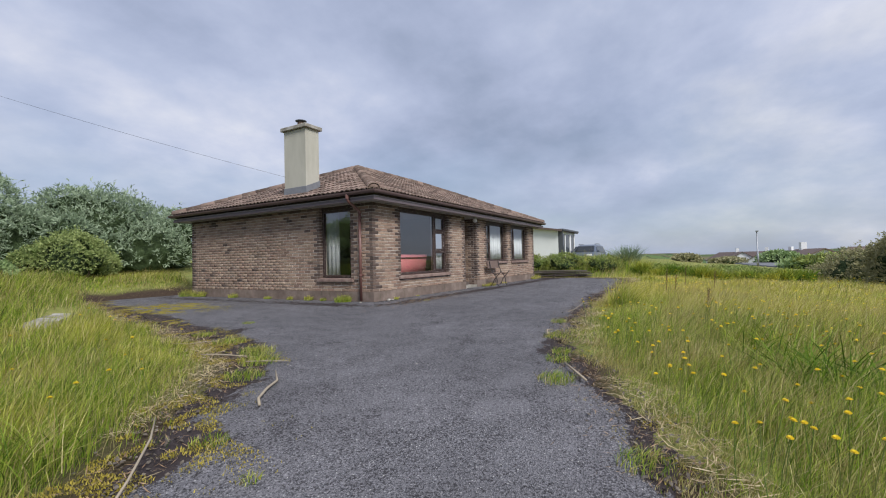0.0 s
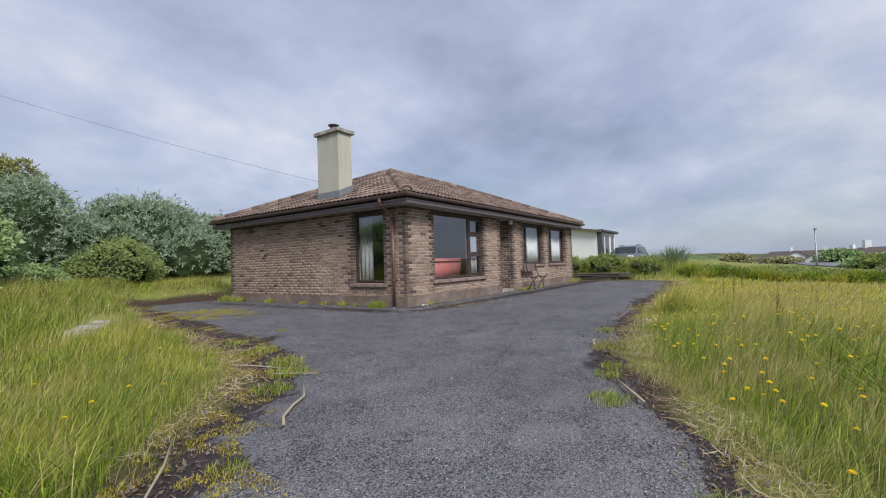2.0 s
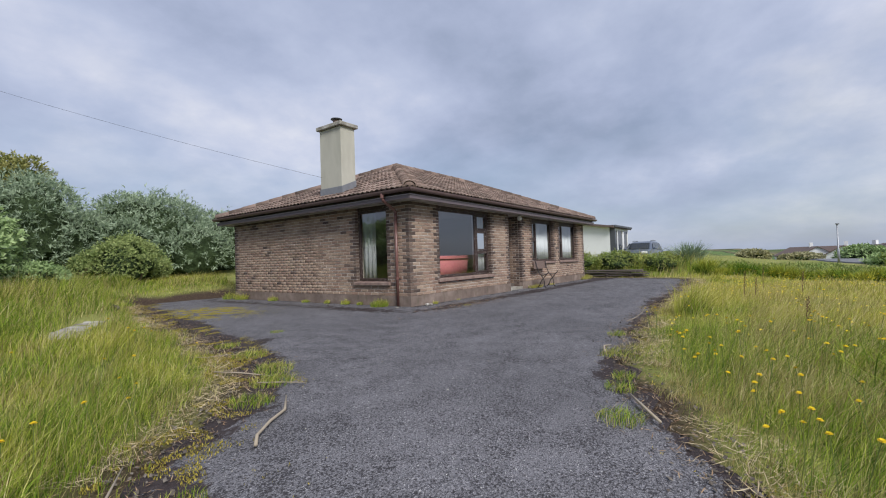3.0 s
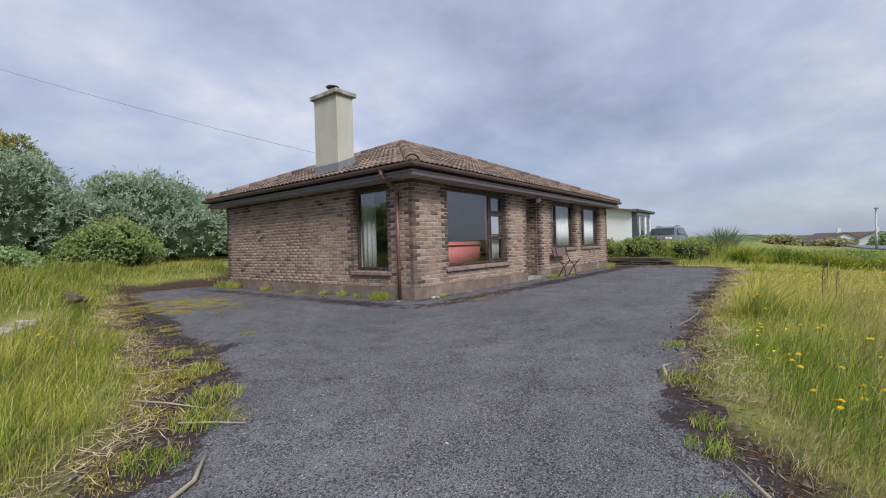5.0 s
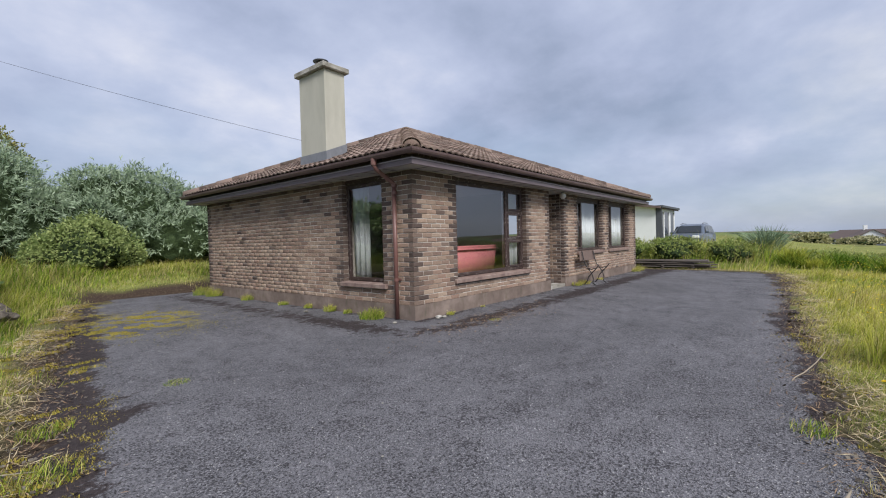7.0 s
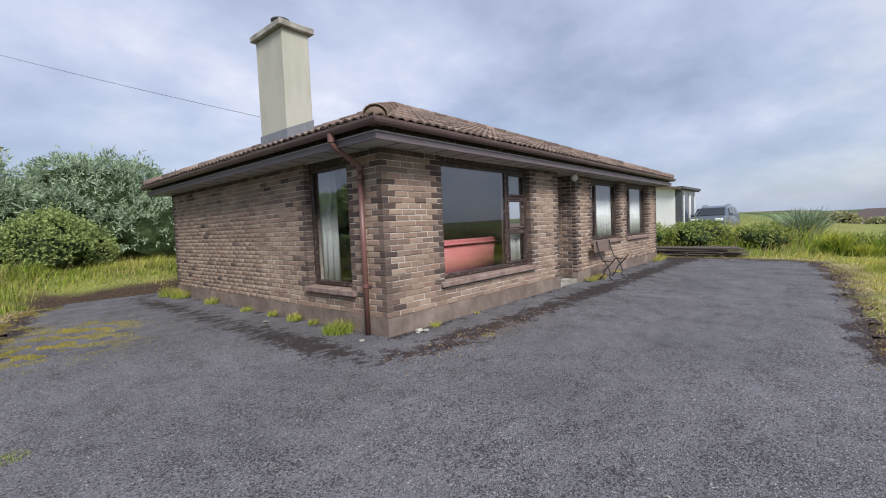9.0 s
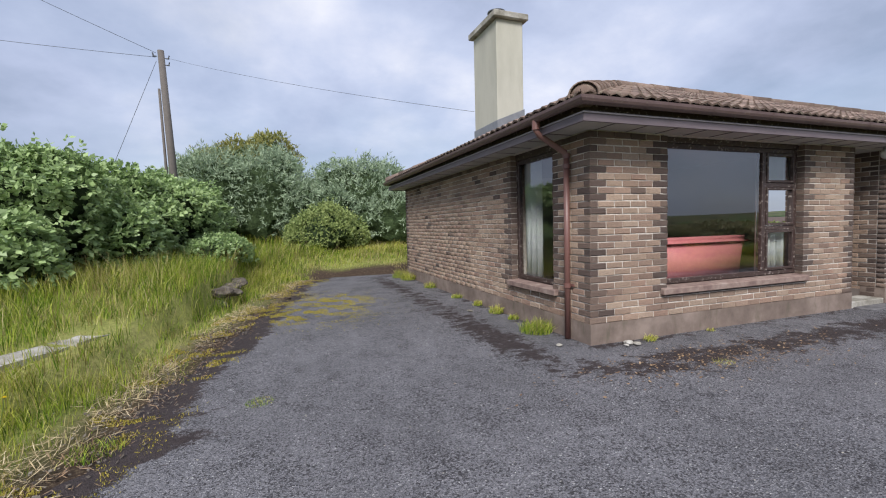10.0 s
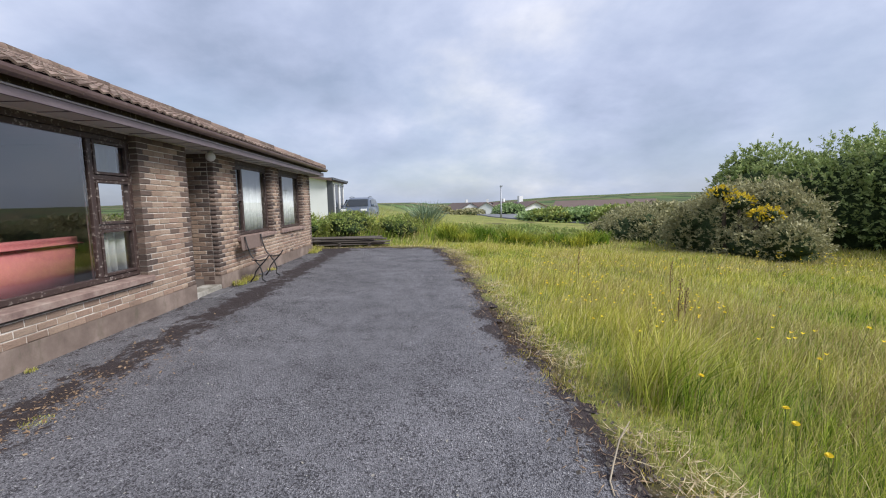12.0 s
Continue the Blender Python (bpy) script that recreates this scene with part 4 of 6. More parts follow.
# ---- roof ----
EO, EZ = OV + 0.075, 2.565
SL = 0.408
MIDY = HOUSE_Y / 2
RUN = MIDY + EO
RZ = EZ + SL * RUN
hip0, hip1 = (-EO + RUN, MIDY, RZ), (HOUSE_X + EO - RUN, MIDY, RZ)
c00, c10, c11, c01 = (-EO, -EO, EZ), (HOUSE_X + EO, -EO, EZ), (HOUSE_X + EO, HOUSE_Y + EO, EZ), (-EO, HOUSE_Y + EO, EZ)
bm = bmesh.new()
vv = [bm.verts.new((p[0], p[1], p[2] - 0.03)) for p in (c00, c10, c11, c01, hip0, hip1)]
for f in ((0, 1, 5, 4), (1, 2, 5), (2, 3, 4, 5), (3, 0, 4), (3, 2, 1, 0)):
    bm.faces.new([vv[i] for i in f])
roof = tagged(part("roof", bm, M["tile_j"]), "hipped roof of lichened brown concrete tiles", "roof", kind="structure")

TW, TC = 0.30, 0.335
SLEN = math.hypot(RUN, SL * RUN)
tprof = [(u, 0.027 * (0.5 - 0.5 * math.cos(4 * math.pi * u / TW)) ** 0.8) for u in np.linspace(0, TW - 0.004, 9)]


def tile_arrays():
    top = [(u, -0.012, 0.030 + h) for u, h in tprof] + [(u, TC + 0.02, 0.004 + h) for u, h in tprof] + [(u, -0.012, 0.030 + h - 0.022) for u, h in tprof]
    n = len(tprof)
    f = [(i, i + 1, n + i + 1, n + i) for i in range(n - 1)] + [(2 * n + i, 2 * n + i + 1, i + 1, i) for i in range(n - 1)]
    return np.array(top), np.array(f)


tverts, tfaces = tile_arrays()
tile_me = bpy.data.meshes.new("roof_tile")
tile_me.from_pydata([tuple(v) for v in tverts], [], [tuple(int(i) for i in f) for f in tfaces])
tile_me.materials.append(M["tile"])


def slope(origin, along, up, length, limit, near, skip=None):
    """Tiles one slope: u along the eaves, v up the slope; hips run in at 45 degrees in plan from both ends."""
    along, up = Vector(along).normalized(), Vector(up).normalized()
    nrm = along.cross(up).normalized()
    base = Matrix((along, up, nrm)).transposed().to_4x4()
    base.translation = Vector(origin)
    cosv = RUN / SLEN
    cells = []
    nrow = int(math.ceil(SLEN / TC))
    for r in range(nrow):
        v = r * TC
        for c in range(int(math.ceil(length / TW))):
            u = c * TW
            lo, hi = (v + 0.05) * cosv, length - (v + 0.05) * cosv
            if u + TW < lo or u > hi or v > SLEN - 0.05:
                continue
            whole = u >= (v + TC) * cosv and u + TW <= length - (v + TC) * cosv and v + TC < SLEN
            p = base @ Vector((u + TW / 2, v + TC / 2, 0))
            if skip and skip(p):
                continue
            cells.append((near(p), whole, u, v))
    cells.sort(key=lambda q: (not q[1], q[0]))
    V, F, b0 = [], [], 0
    bn = np.array(base)
    for i, (d, whole, u, v) in enumerate(cells):
        jit = brng.uniform(-0.004, 0.004)
        if whole and i < limit:
            ob = new("roof_tile", tile_me)
            ob.parent = roof
            ob.matrix_local = base @ pose(u, v + jit, brng.uniform(0, 0.004), brng.uniform(-0.5, 0.5), 0, brng.uniform(-0.5, 0.5))
            continue
        loc = tverts + np.array((u, v + jit, 0))
        loc[:, 1] = np.minimum(loc[:, 1], SLEN)
        lim = np.maximum(loc[:, 1], 0) * cosv
        loc[:, 0] = np.clip(loc[:, 0], lim, length - lim)
        V.append(loc @ bn[:3, :3].T + bn[:3, 3])
        F.append(tfaces + b0)
        b0 += len(tverts)
    if V:
        ob = mesh_obj("tile_run", np.concatenate(V), [np.concatenate(F)], M["tile_j"])
        ob.parent = roof
        tagged(ob, kind="stuff")


up_n = lambda sx, sy: (sx, sy, SL)
CH = (0.11, 0.575, 2.28, 3.12)
skip_ch = lambda p: CH[0] + 0.1 < p.x < CH[1] - 0.1 and CH[2] + 0.1 < p.y < CH[3] - 0.1
slope(c00, (1, 0, 0), up_n(0, 1), HOUSE_X + 2 * EO, 300, lambda p: p.x + p.y)
slope(c01, (0, -1, 0), up_n(1, 0), HOUSE_Y + 2 * EO, 200, lambda p: p.x + p.y, skip_ch)
slope(c11, (-1, 0, 0), up_n(0, -1), HOUSE_X + 2 * EO, 0, lambda p: 0)
slope(c10, (0, 1, 0), up_n(-1, 0), HOUSE_Y + 2 * EO, 0, lambda p: 0)


def ridge_run(a, b, n, r0=0.145):
    a, b = Vector(a), Vector(b)
    d = (b - a) / n
    bm = bmesh.new()
    side = d.cross(Vector((0, 0, 1))).normalized()
    upv = side.cross(d).normalized()
    rings = []
    for e, rr in ((0, r0), (1.06, r0 - 0.012)):
        for q in (0, -0.016):
            rings.append([bm.verts.new(d * e + (side * math.cos(t) * (rr + q) + upv * math.sin(t) * (rr + q) * 0.85)) for t in np.linspace(-0.15, math.pi + 0.15, 11)])
    for i in range(10):
        bm.faces.new((rings[0][i], rings[0][i + 1], rings[2][i + 1], rings[2][i]))
        bm.faces.new((rings[1][i], rings[1][i + 1], rings[3][i + 1], rings[3][i]))
        bm.faces.new((rings[0][i], rings[0][i + 1], rings[1][i + 1], rings[1][i]))
    first = part("ridge_tile", bm, M["tile"], roof, smooth=True)
    first.location = a
    for k in range(1, n):
        ob = first.copy()
        scene.collection.objects.link(ob)
        ob.location = a + d * k + Vector((0, 0, brng.uniform(-0.004, 0.004)))


lift = Vector((0, 0, 0.0))
ridge_run(Vector(c00) + Vector((0.05, 0.05, 0.02)), Vector(hip0) + lift, 14)
ridge_run(Vector(c10) + Vector((-0.05, 0.05, 0.02)), Vector(hip1) + lift, 14)
ridge_run(Vector(c01) + Vector((0.05, -0.05, 0.02)), Vector(hip0) + lift, 14)
ridge_run(Vector(c11) + Vector((-0.05, -0.05, 0.02)), Vector(hip1) + lift, 14)
ridge_run(Vector(hip0) + lift, Vector(hip1) + lift, 9)

# mortar plug closing the hip at the corner
bm = bmesh.new()
bmesh.ops.create_uvsphere(bm, u_segments=16, v_segments=10, radius=0.150, matrix=Matrix.Translation((-EO + 0.13, -EO + 0.13, EZ + 0.045)) @ Matrix.Diagonal((1, 1, 0.85, 1)))
for v in bm.verts:
    v.co += Vector(noise.noise_vector(v.co * 14)) * 0.008
part("hip_end", bm, M["hip"], roof, "mortared lichened hip end", smooth=True)

# ---- chimney ----
chimney = tagged(empty("chimney", (0.34, 2.70, 2.4)), "cream rendered chimney stack with a concrete cap", "chimney", kind="structure")
off = Vector((0.34, 2.70, 2.4))


def at(bm, o=off):
    for v in bm.verts:
        v.co -= o
    return bm


part("stack", at(boxed((CH[0], CH[1], CH[2], CH[3], 2.45, 4.535))), M["chimney"], chimney, bevel=0.01)
part("cap", at(boxed((CH[0] - 0.07, CH[1] + 0.07, CH[2] - 0.07, CH[3] + 0.07, 4.537, 4.635))), M["concrete"], chimney, "weathered concrete cap", bevel=0.012)
part("flue_pot", at(tube(bmesh.new(), [(0.34, 2.70, 4.63), (0.34, 2.70, 4.80)], [0.105, 0.09], 18)), M["tile"], chimney, "terracotta flue pot")
part("cowl", at(tube(bmesh.new(), [(0.34, 2.70, 4.82), (0.34, 2.70, 4.835), (0.34, 2.70, 4.87)], [0.15, 0.15, 0.03], 20)), M["dark_trim"], chimney, "dark metal rain cowl")
for a in range(4):
    t = a * math.pi / 2 + 0.4
    part("cowl_leg", at(tube(bmesh.new(), [(0.34 + 0.085 * math.cos(t), 2.70 + 0.085 * math.sin(t), 4.77), (0.34 + 0.11 * math.cos(t), 2.70 + 0.11 * math.sin(t), 4.83)], 0.006, 6)), M["dark_trim"], chimney)
bm = bmesh.new()
zf = lambda x: EZ + SL * (x + EO) + 0.05
for (xa, xb, ya, yb) in ((CH[0] - 0.012, CH[0] - 0.001, CH[2] - 0.012, CH[3] + 0.012), (CH[0], CH[1] + 0.01, CH[2] - 0.012, CH[2] - 0.001), (CH[0], CH[1] + 0.01, CH[3] + 0.001, CH[3] + 0.012)):
    vs = box(bm, xa, xb, ya, yb, 0, 1)
    for v in vs:
        v.co.z = zf(v.co.x) + (0.16 if v.co.z > 0.5 else -0.06)
part("flashing", at(bm), M["lead"], chimney, "grey lead flashing at the chimney foot")


# ---- grass ----
grng = np.random.default_rng(11)
WALKED = [(-7.9, -6.5), (-5.2, -4.9), (-3.5, -4.0), (-2.1, -3.6)]


def blades(P, h, w, lean, segs, spread=0.5, wind=(0.16, -0.42)):
    """Ribbons that bend over. P: feet (n,3); h, w: heights and widths; returns verts, quads, tris, tip, rnd."""
    n = len(P)
    az = grng.uniform(0, math.tau, n)
    out = np.stack([np.cos(az), np.sin(az)], 1) * (lean * grng.uniform(0.2, 1.0, n))[:, None] + np.array(wind) * grng.uniform(0.3, 1.2, n)[:, None]
    face = grng.uniform(0, math.tau, n)
    side = np.stack([np.cos(face), np.sin(face), 0 * face], 1)
    rows = []
    for k in range(segs):
        t = k / segs
        c = P + np.stack([out[:, 0] * h * t ** 1.8, out[:, 1] * h * t ** 1.8, h * t * (1 - 0.25 * t * np.hypot(out[:, 0], out[:, 1]))], 1)
        ww = (w * (1 - 0.55 * t))[:, None] * 0.5
        rows += [c - side * ww, c + side * ww]
    tipp = P + np.stack([out[:, 0] * h, out[:, 1] * h, h * (1 - 0.25 * np.hypot(out[:, 0], out[:, 1]))], 1)
    rows.append(tipp)
    V = np.stack(rows, 1)
    m = 2 * segs + 1
    b = (np.arange(n) * m)[:, None]
    Q = np.concatenate([b + np.array([2 * k, 2 * k + 1, 2 * k + 3, 2 * k + 2]) for k in range(segs - 1)]) if segs > 1 else np.zeros((0, 4), int)
    T = b + np.array([2 * segs - 2, 2 * segs - 1, 2 * segs])
    tip = np.tile(np.array([k // 2 / segs for k in range(2 * segs)] + [1.0]), n)
    rnd = np.repeat(grng.random(n), m)
    return V.reshape(-1, 3), Q, T, tip, rnd, m


def grass_obj(name, P, h, w, lean, segs, material, label, dry=None, wind=(0.16, -0.42)):
    V, Q, T, tip, rnd, m = blades(P, h, w, lean, segs, wind=wind)
    d = np.zeros(len(V)) if dry is None else np.repeat(dry, m)
    ob = mesh_obj(name, V, [Q, T], material, False, {"tip": tip, "rnd": rnd, "dry": d})
    return tagged(ob, label, "grass", kind="stuff")


def place_on_ground(x, y):
    return np.stack([x, y, ground_z(x, y) - 0.01], 1)


def meadow():
    n = 5200000
    x, y = grng.uniform(-15, 17, n), grng.uniform(-17, 17, n)
    dd = poly_dist(x, y, DRIVE)
    dw = seg_dist(x, y, WALKED)
    edge = dd + 0.45 * (value_noise(x, y, 0.5, 21) - 0.5)
    dens = 1.0 / (1 + (dw / 3.2) ** 2)
    dens = np.maximum(dens, 0.10 * (dw < 14) + 0.035)
    keep = (grng.random(n) < dens * 1.35) & (edge > 0.03 + 0.3 * grng.random(n) ** 2 + np.where((x < -2) & (y > x + 0.7), 0.55 * grng.random(n), 0))
    keep &= ~((x > -0.15) & (x < HOUSE_X + 0.15) & (y > -0.15) & (y < HOUSE_Y + 0.15))
    slab_d = seg_dist(x, y, [(-5.62, 0.95), (-5.02, 2.0)])
    keep &= (slab_d > 0.17) & ((slab_d > 0.40) | (grng.random(n) < 0.4))
    # out of sight behind the house and hedge
    keep &= ~((y > 10.5) & (x > 1)) & ~((x > 1.0) & (x < 12) & (y > 7)) & ~((left_of_kerb(x, y) > 3.2) & (y > 1.5)) & ~((x < -9) & (y > -2))
    clump = value_noise(x, y, 0.16, 22)
    keep &= grng.random(n) < 0.35 + 0.9 * clump
    x, y, edge, dw = x[keep], y[keep], edge[keep], dw[keep]
    k = len(x)
    tall = value_noise(x, y, 1.3, 23)
    h = (0.07 + 0.22 * smooth_step(edge, 0.05, 1.1)) * (0.55 + 0.75 * tall) * grng.uniform(0.55, 1.25, k)
    h *= 1 + 1.3 * smooth_step(x, 12.9, 13.7) * smooth_step(y, -9, -7) + 0.4 * (x < -2) * smooth_step(y, 1.0, 7.0)
    h *= np.where(y < -4, 1.12 - 0.35 * smooth_step(x, -0.5, 3.0) * (x < 12.5), 1.0)
    far_lawn = smooth_step(dw, 6, 12)
    h *= 1 - 0.25 * far_lawn * (y < -4)
    dry = np.where(grng.random(k) < 0.16 + 0.30 * (value_noise(x, y, 0.8, 24) > 0.62) + 0.26 * (y < -6) * smooth_step(value_noise(x, y, 2.4, 27), 0.35, 0.7), grng.uniform(0.5, 1, k), 0.0)
    dry = np.maximum(dry, np.where(grng.random(k) < 0.85 * smooth_step(edge, 0.55, 0.15) * (0.35 + 0.65 * (value_noise(x, y, 0.6, 25) > 0.45)), grng.uniform(0.7, 1, k), 0))
    stalk = grng.random(k) < 0.06
    h = np.where(stalk, h * 1.45, h)
    dry = np.where(stalk, 0.9, dry)
    w = (0.0021 + 0.00085 * dw) * grng.uniform(0.7, 1.4, k)
    w = np.where(stalk, w * 0.5, np.minimum(w, 0.022))
    near = dw < 5.0
    P = place_on_ground(x, y)
    lean = grng.uniform(0.25, 0.95, k)
    grass_obj("meadow_grass", P[near], h[near], w[near], lean[near], 3, M["grass"], "long unmown green and straw-coloured meadow grass", dry[near])
    grass_obj("meadow_grass", P[~near], h[~near], w[~near], lean[~near], 2, M["grass"], "long unmown green and straw-coloured meadow grass", dry[~near])


meadow()


def tuft(name, cx, cy, r, n, h, w, lean, label, mat="grass", dryness=0.15, z=None, group=""):
    a, q = grng.uniform(0, math.tau, n), r * np.sqrt(grng.random(n))
    P = np.stack([q * np.cos(a), q * np.sin(a), np.zeros(n)], 1)
    hh = h * grng.uniform(0.5, 1.1, n) * (1 - 0.35 * q / max(r, 1e-3))
    dry = np.where(grng.random(n) < dryness, 0.9, 0.0)
    V, Q, T, tip, rnd, m = blades(P, hh, np.full(n, w), np.full(n, lean), 4 if h > 0.25 else 3)
    ob = mesh_obj(name, V, [Q, T], M[mat], False, {"tip": tip, "rnd": rnd, "dry": np.repeat(dry, m)})
    ob.location = (cx, cy, float(ground_z(cx, cy)) - 0.005 if z is None else z)
    return tagged(ob, label, "plant", group)


RUSH = "tall tuft of green rushes with brown tips at the lawn edge"
tuft("rush_tuft", 0.75, -5.25, 0.24, 420, 0.85, 0.006, 0.75, RUSH, group="rush tufts")
tuft("rush_tuft", 1.9, -5.6, 0.20, 160, 0.55, 0.006, 0.7, RUSH, group="rush tufts")
tuft("rush_tuft", 9.2, -4.9, 0.25, 160, 0.6, 0.007, 0.7, RUSH, group="rush tufts")
tuft("rush_tuft", -6.9, -3.2, 0.25, 220, 0.55, 0.006, 0.9, RUSH, group="rush tufts")
WALLW = "bright yellow-green weed growing at the foot of the brick wall"
for cx, cy, r, n, h in [(-0.20, 0.78, 0.20, 520, 0.24), (-0.09, 1.55, 0.08, 150, 0.12), (-0.10, 2.05, 0.12, 260, 0.17), (-0.09, 2.75, 0.08, 180, 0.13),
                        (-0.12, 3.6, 0.10, 160, 0.12), (-0.12, 5.1, 0.14, 220, 0.20), (-0.16, 6.7, 0.2, 300, 0.28), (-0.2, 7.3, 0.25, 320, 0.35),
                        (0.72, -0.10, 0.07, 110, 0.11), (1.7, -0.08, 0.05, 60, 0.05), (5.85, -0.14, 0.14, 260, 0.14), (6.25, -0.16, 0.16, 260, 0.17), (7.6, -0.1, 0.1, 120, 0.1),
                        (10.9, -0.15, 0.16, 160, 0.22), (11.4, -0.1, 0.2, 220, 0.3)]:
    tuft("wall_weed", cx, cy, r, n, h, 0.006, 0.9, WALLW, dryness=0.35 if cx > 1 else 0.12, z=0.02, group="weeds along the walls")
DW = "small green grass tuft growing through the tarmac"
for cx, cy, r, n, h in [(-3.34, -0.12, 0.11, 200, 0.05), (-3.98, -5.36, 0.17, 260, 0.14), (-3.35, -5.2, 0.13, 180, 0.12), (-4.85, -2.42, 0.2, 320, 0.17), (-4.6, -2.05, 0.2, 320, 0.15),
                        (-5.25, -2.75, 0.18, 260, 0.13), (-6.2, -3.75, 0.12, 120, 0.09), (-4.42, -1.25, 0.2, 300, 0.13), (-4.3, -0.5, 0.16, 240, 0.10), (-2.25, -4.85, 0.15, 200, 0.13),
                        (-5.15, -6.2, 0.16, 200, 0.13), (-3.0, -5.15, 0.12, 160, 0.10), (-1.2, -4.62, 0.12, 160, 0.10), (-5.9, -6.5, 0.16, 220, 0.13), (0.75, -0.95, 0.10, 110, 0.035), (-6.35, -4.35, 0.07, 70, 0.06)]:
    tuft("grass_tuft", cx, cy, r, n, h, 0.0045, 1.0, DW, dryness=0.25, z=0.012 + float(fall(cx, cy)), group="tufts on the drive")

# moss and flat weeds on the tarmac, dead litter along its edges
cand = 420000
mx_, my_ = grng.uniform(-8.5, 12, cand * 6), grng.uniform(-7.5, 8, cand * 6)
md = poly_dist(mx_, my_, DRIVE)
patchn = value_noise(mx_ + 0.12 * value_noise(mx_, my_, 0.2, 35), my_, 0.34, 31) * 0.5 + value_noise(mx_, my_, 0.13, 32) * 0.5
spots = np.exp(-((mx_ + 2.35) ** 2 / 0.35 + (my_ - 4.1) ** 2 / 0.9)) + 0.9 * np.exp(-((mx_ + 2.9) ** 2 / 0.3 + (my_ - 3.3) ** 2 / 0.3)) + \
    0.6 * np.exp(-((mx_ + 6.25) ** 2 + (my_ + 3.95) ** 2) / 0.06)
left_edge = (mx_ < -2) & (my_ > mx_ + 0.7)
want = (md < 0.45) & (grng.random(cand * 6) < np.clip(left_edge * 2.0 * smooth_step(md, -0.50, 0.0) * smooth_step(patchn, 0.53, 0.64) + 1.2 * spots * smooth_step(patchn, 0.46, 0.56)
                                                      + 0.35 * (~left_edge) * smooth_step(md, -0.35, 0.1) * smooth_step(patchn, 0.62, 0.72), 0, 1))
mx_, my_ = mx_[want], my_[want]
nm_ = len(mx_)
P = np.stack([mx_, my_, np.maximum(ground_z(mx_, my_), fall(mx_, my_) + 0.008)], 1)
grass_obj("moss_patch", P, grng.uniform(0.008, 0.026, nm_), grng.uniform(0.0045, 0.010, nm_), np.full(nm_, 0.8), 2, M["moss"], "yellow-green moss creeping over the drive's edge", wind=(0, 0))


def litter(name, n, region, material, size, label, cat, flat=0.3, aspect=0.4):
    xy = region(n)
    n = len(xy)
    P = np.stack([xy[:, 0], xy[:, 1], np.maximum(ground_z(xy[:, 0], xy[:, 1]), fall(xy[:, 0], xy[:, 1])) + 0.026], 1)
    a = grng.uniform(0, math.tau, n)
    L = size * grng.uniform(0.4, 1.3, n)
    d = np.stack([np.cos(a), np.sin(a), grng.normal(0, flat, n)], 1) * L[:, None]
    s = np.stack([-np.sin(a), np.cos(a), grng.normal(0, flat, n)], 1) * (L * aspect)[:, None]
    V = np.stack([P - d / 2, P + s / 2, P + d / 2, P - s / 2], 1).reshape(-1, 3)
    V[:, 2] = np.maximum(V[:, 2], P[:, 2].repeat(4) - 0.012)
    F = np.arange(n * 4).reshape(-1, 4)
    return tagged(mesh_obj(name, V, [F], material, False, {"rnd": np.repeat(grng.random(n), 4)}), label, cat, kind="stuff")


def edge_region(n):
    xy = np.stack([grng.uniform(-9, 12.5, n * 8), grng.uniform(-8, 8, n * 8)], 1)
    d = poly_dist(xy[:, 0], xy[:, 1], DRIVE)
    k = grng.random(n * 8) < np.exp(-((d - 0.06) / 0.24) ** 2)
    return xy[k][:n]


def porch_region(n):
    return np.stack([grng.normal(1.0, 0.9, n), grng.normal(-0.85, 0.22, n)], 1)


litter("dead_grass_litter", 26000, edge_region, M["deadleaf"], 0.055, "brown dead leaves and straw along the drive's edge", "litter", 0.35, 0.10)
def straw_region(n):
    xy = np.stack([grng.uniform(-9, 12.5, n * 12), grng.uniform(-8, 8, n * 12)], 1)
    d = poly_dist(xy[:, 0], xy[:, 1], DRIVE)
    k = grng.random(n * 12) < np.exp(-((d - 0.32) / 0.20) ** 2) * (value_noise(xy[:, 0], xy[:, 1], 0.5, 61) > 0.38)
    return xy[k][:n]


litter("straw_litter", 26000, straw_region, M["straw"], 0.15, "pale dead straw matted between soil and grass", "litter", 0.30, 0.035)
litter("soil_crumbs", 16000, edge_region, M["rock"], 0.028, "dark soil crumbs and broken tarmac", "litter", 0.4, 0.8)
litter("fallen_leaf", 900, porch_region, M["deadleaf"], 0.03, "small brown fallen leaves by the house corner", "litter", 0.25, 0.5)
litter("loose_chippings", 700, lambda n: np.stack([grng.uniform(-6, 9, n), grng.uniform(-4.6, 1.5, n)], 1)[:n], M["concrete"], 0.018, "pale loose stone chippings on the drive", "litter", 0.3, 0.7)


def stick(pts, r, label="pale dry curved stick lying at the drive's edge"):
    pts = [(x, y, z + float(fall(x, y))) for x, y, z in pts]
    bm = tube(bmesh.new(), pts, [r] * (len(pts) - 1) + [r * 0.5], 7)
    ob = part("stick", bm, M["twig"], None, label, smooth=True)
    return tagged(ob, label, "stick", "fallen sticks")


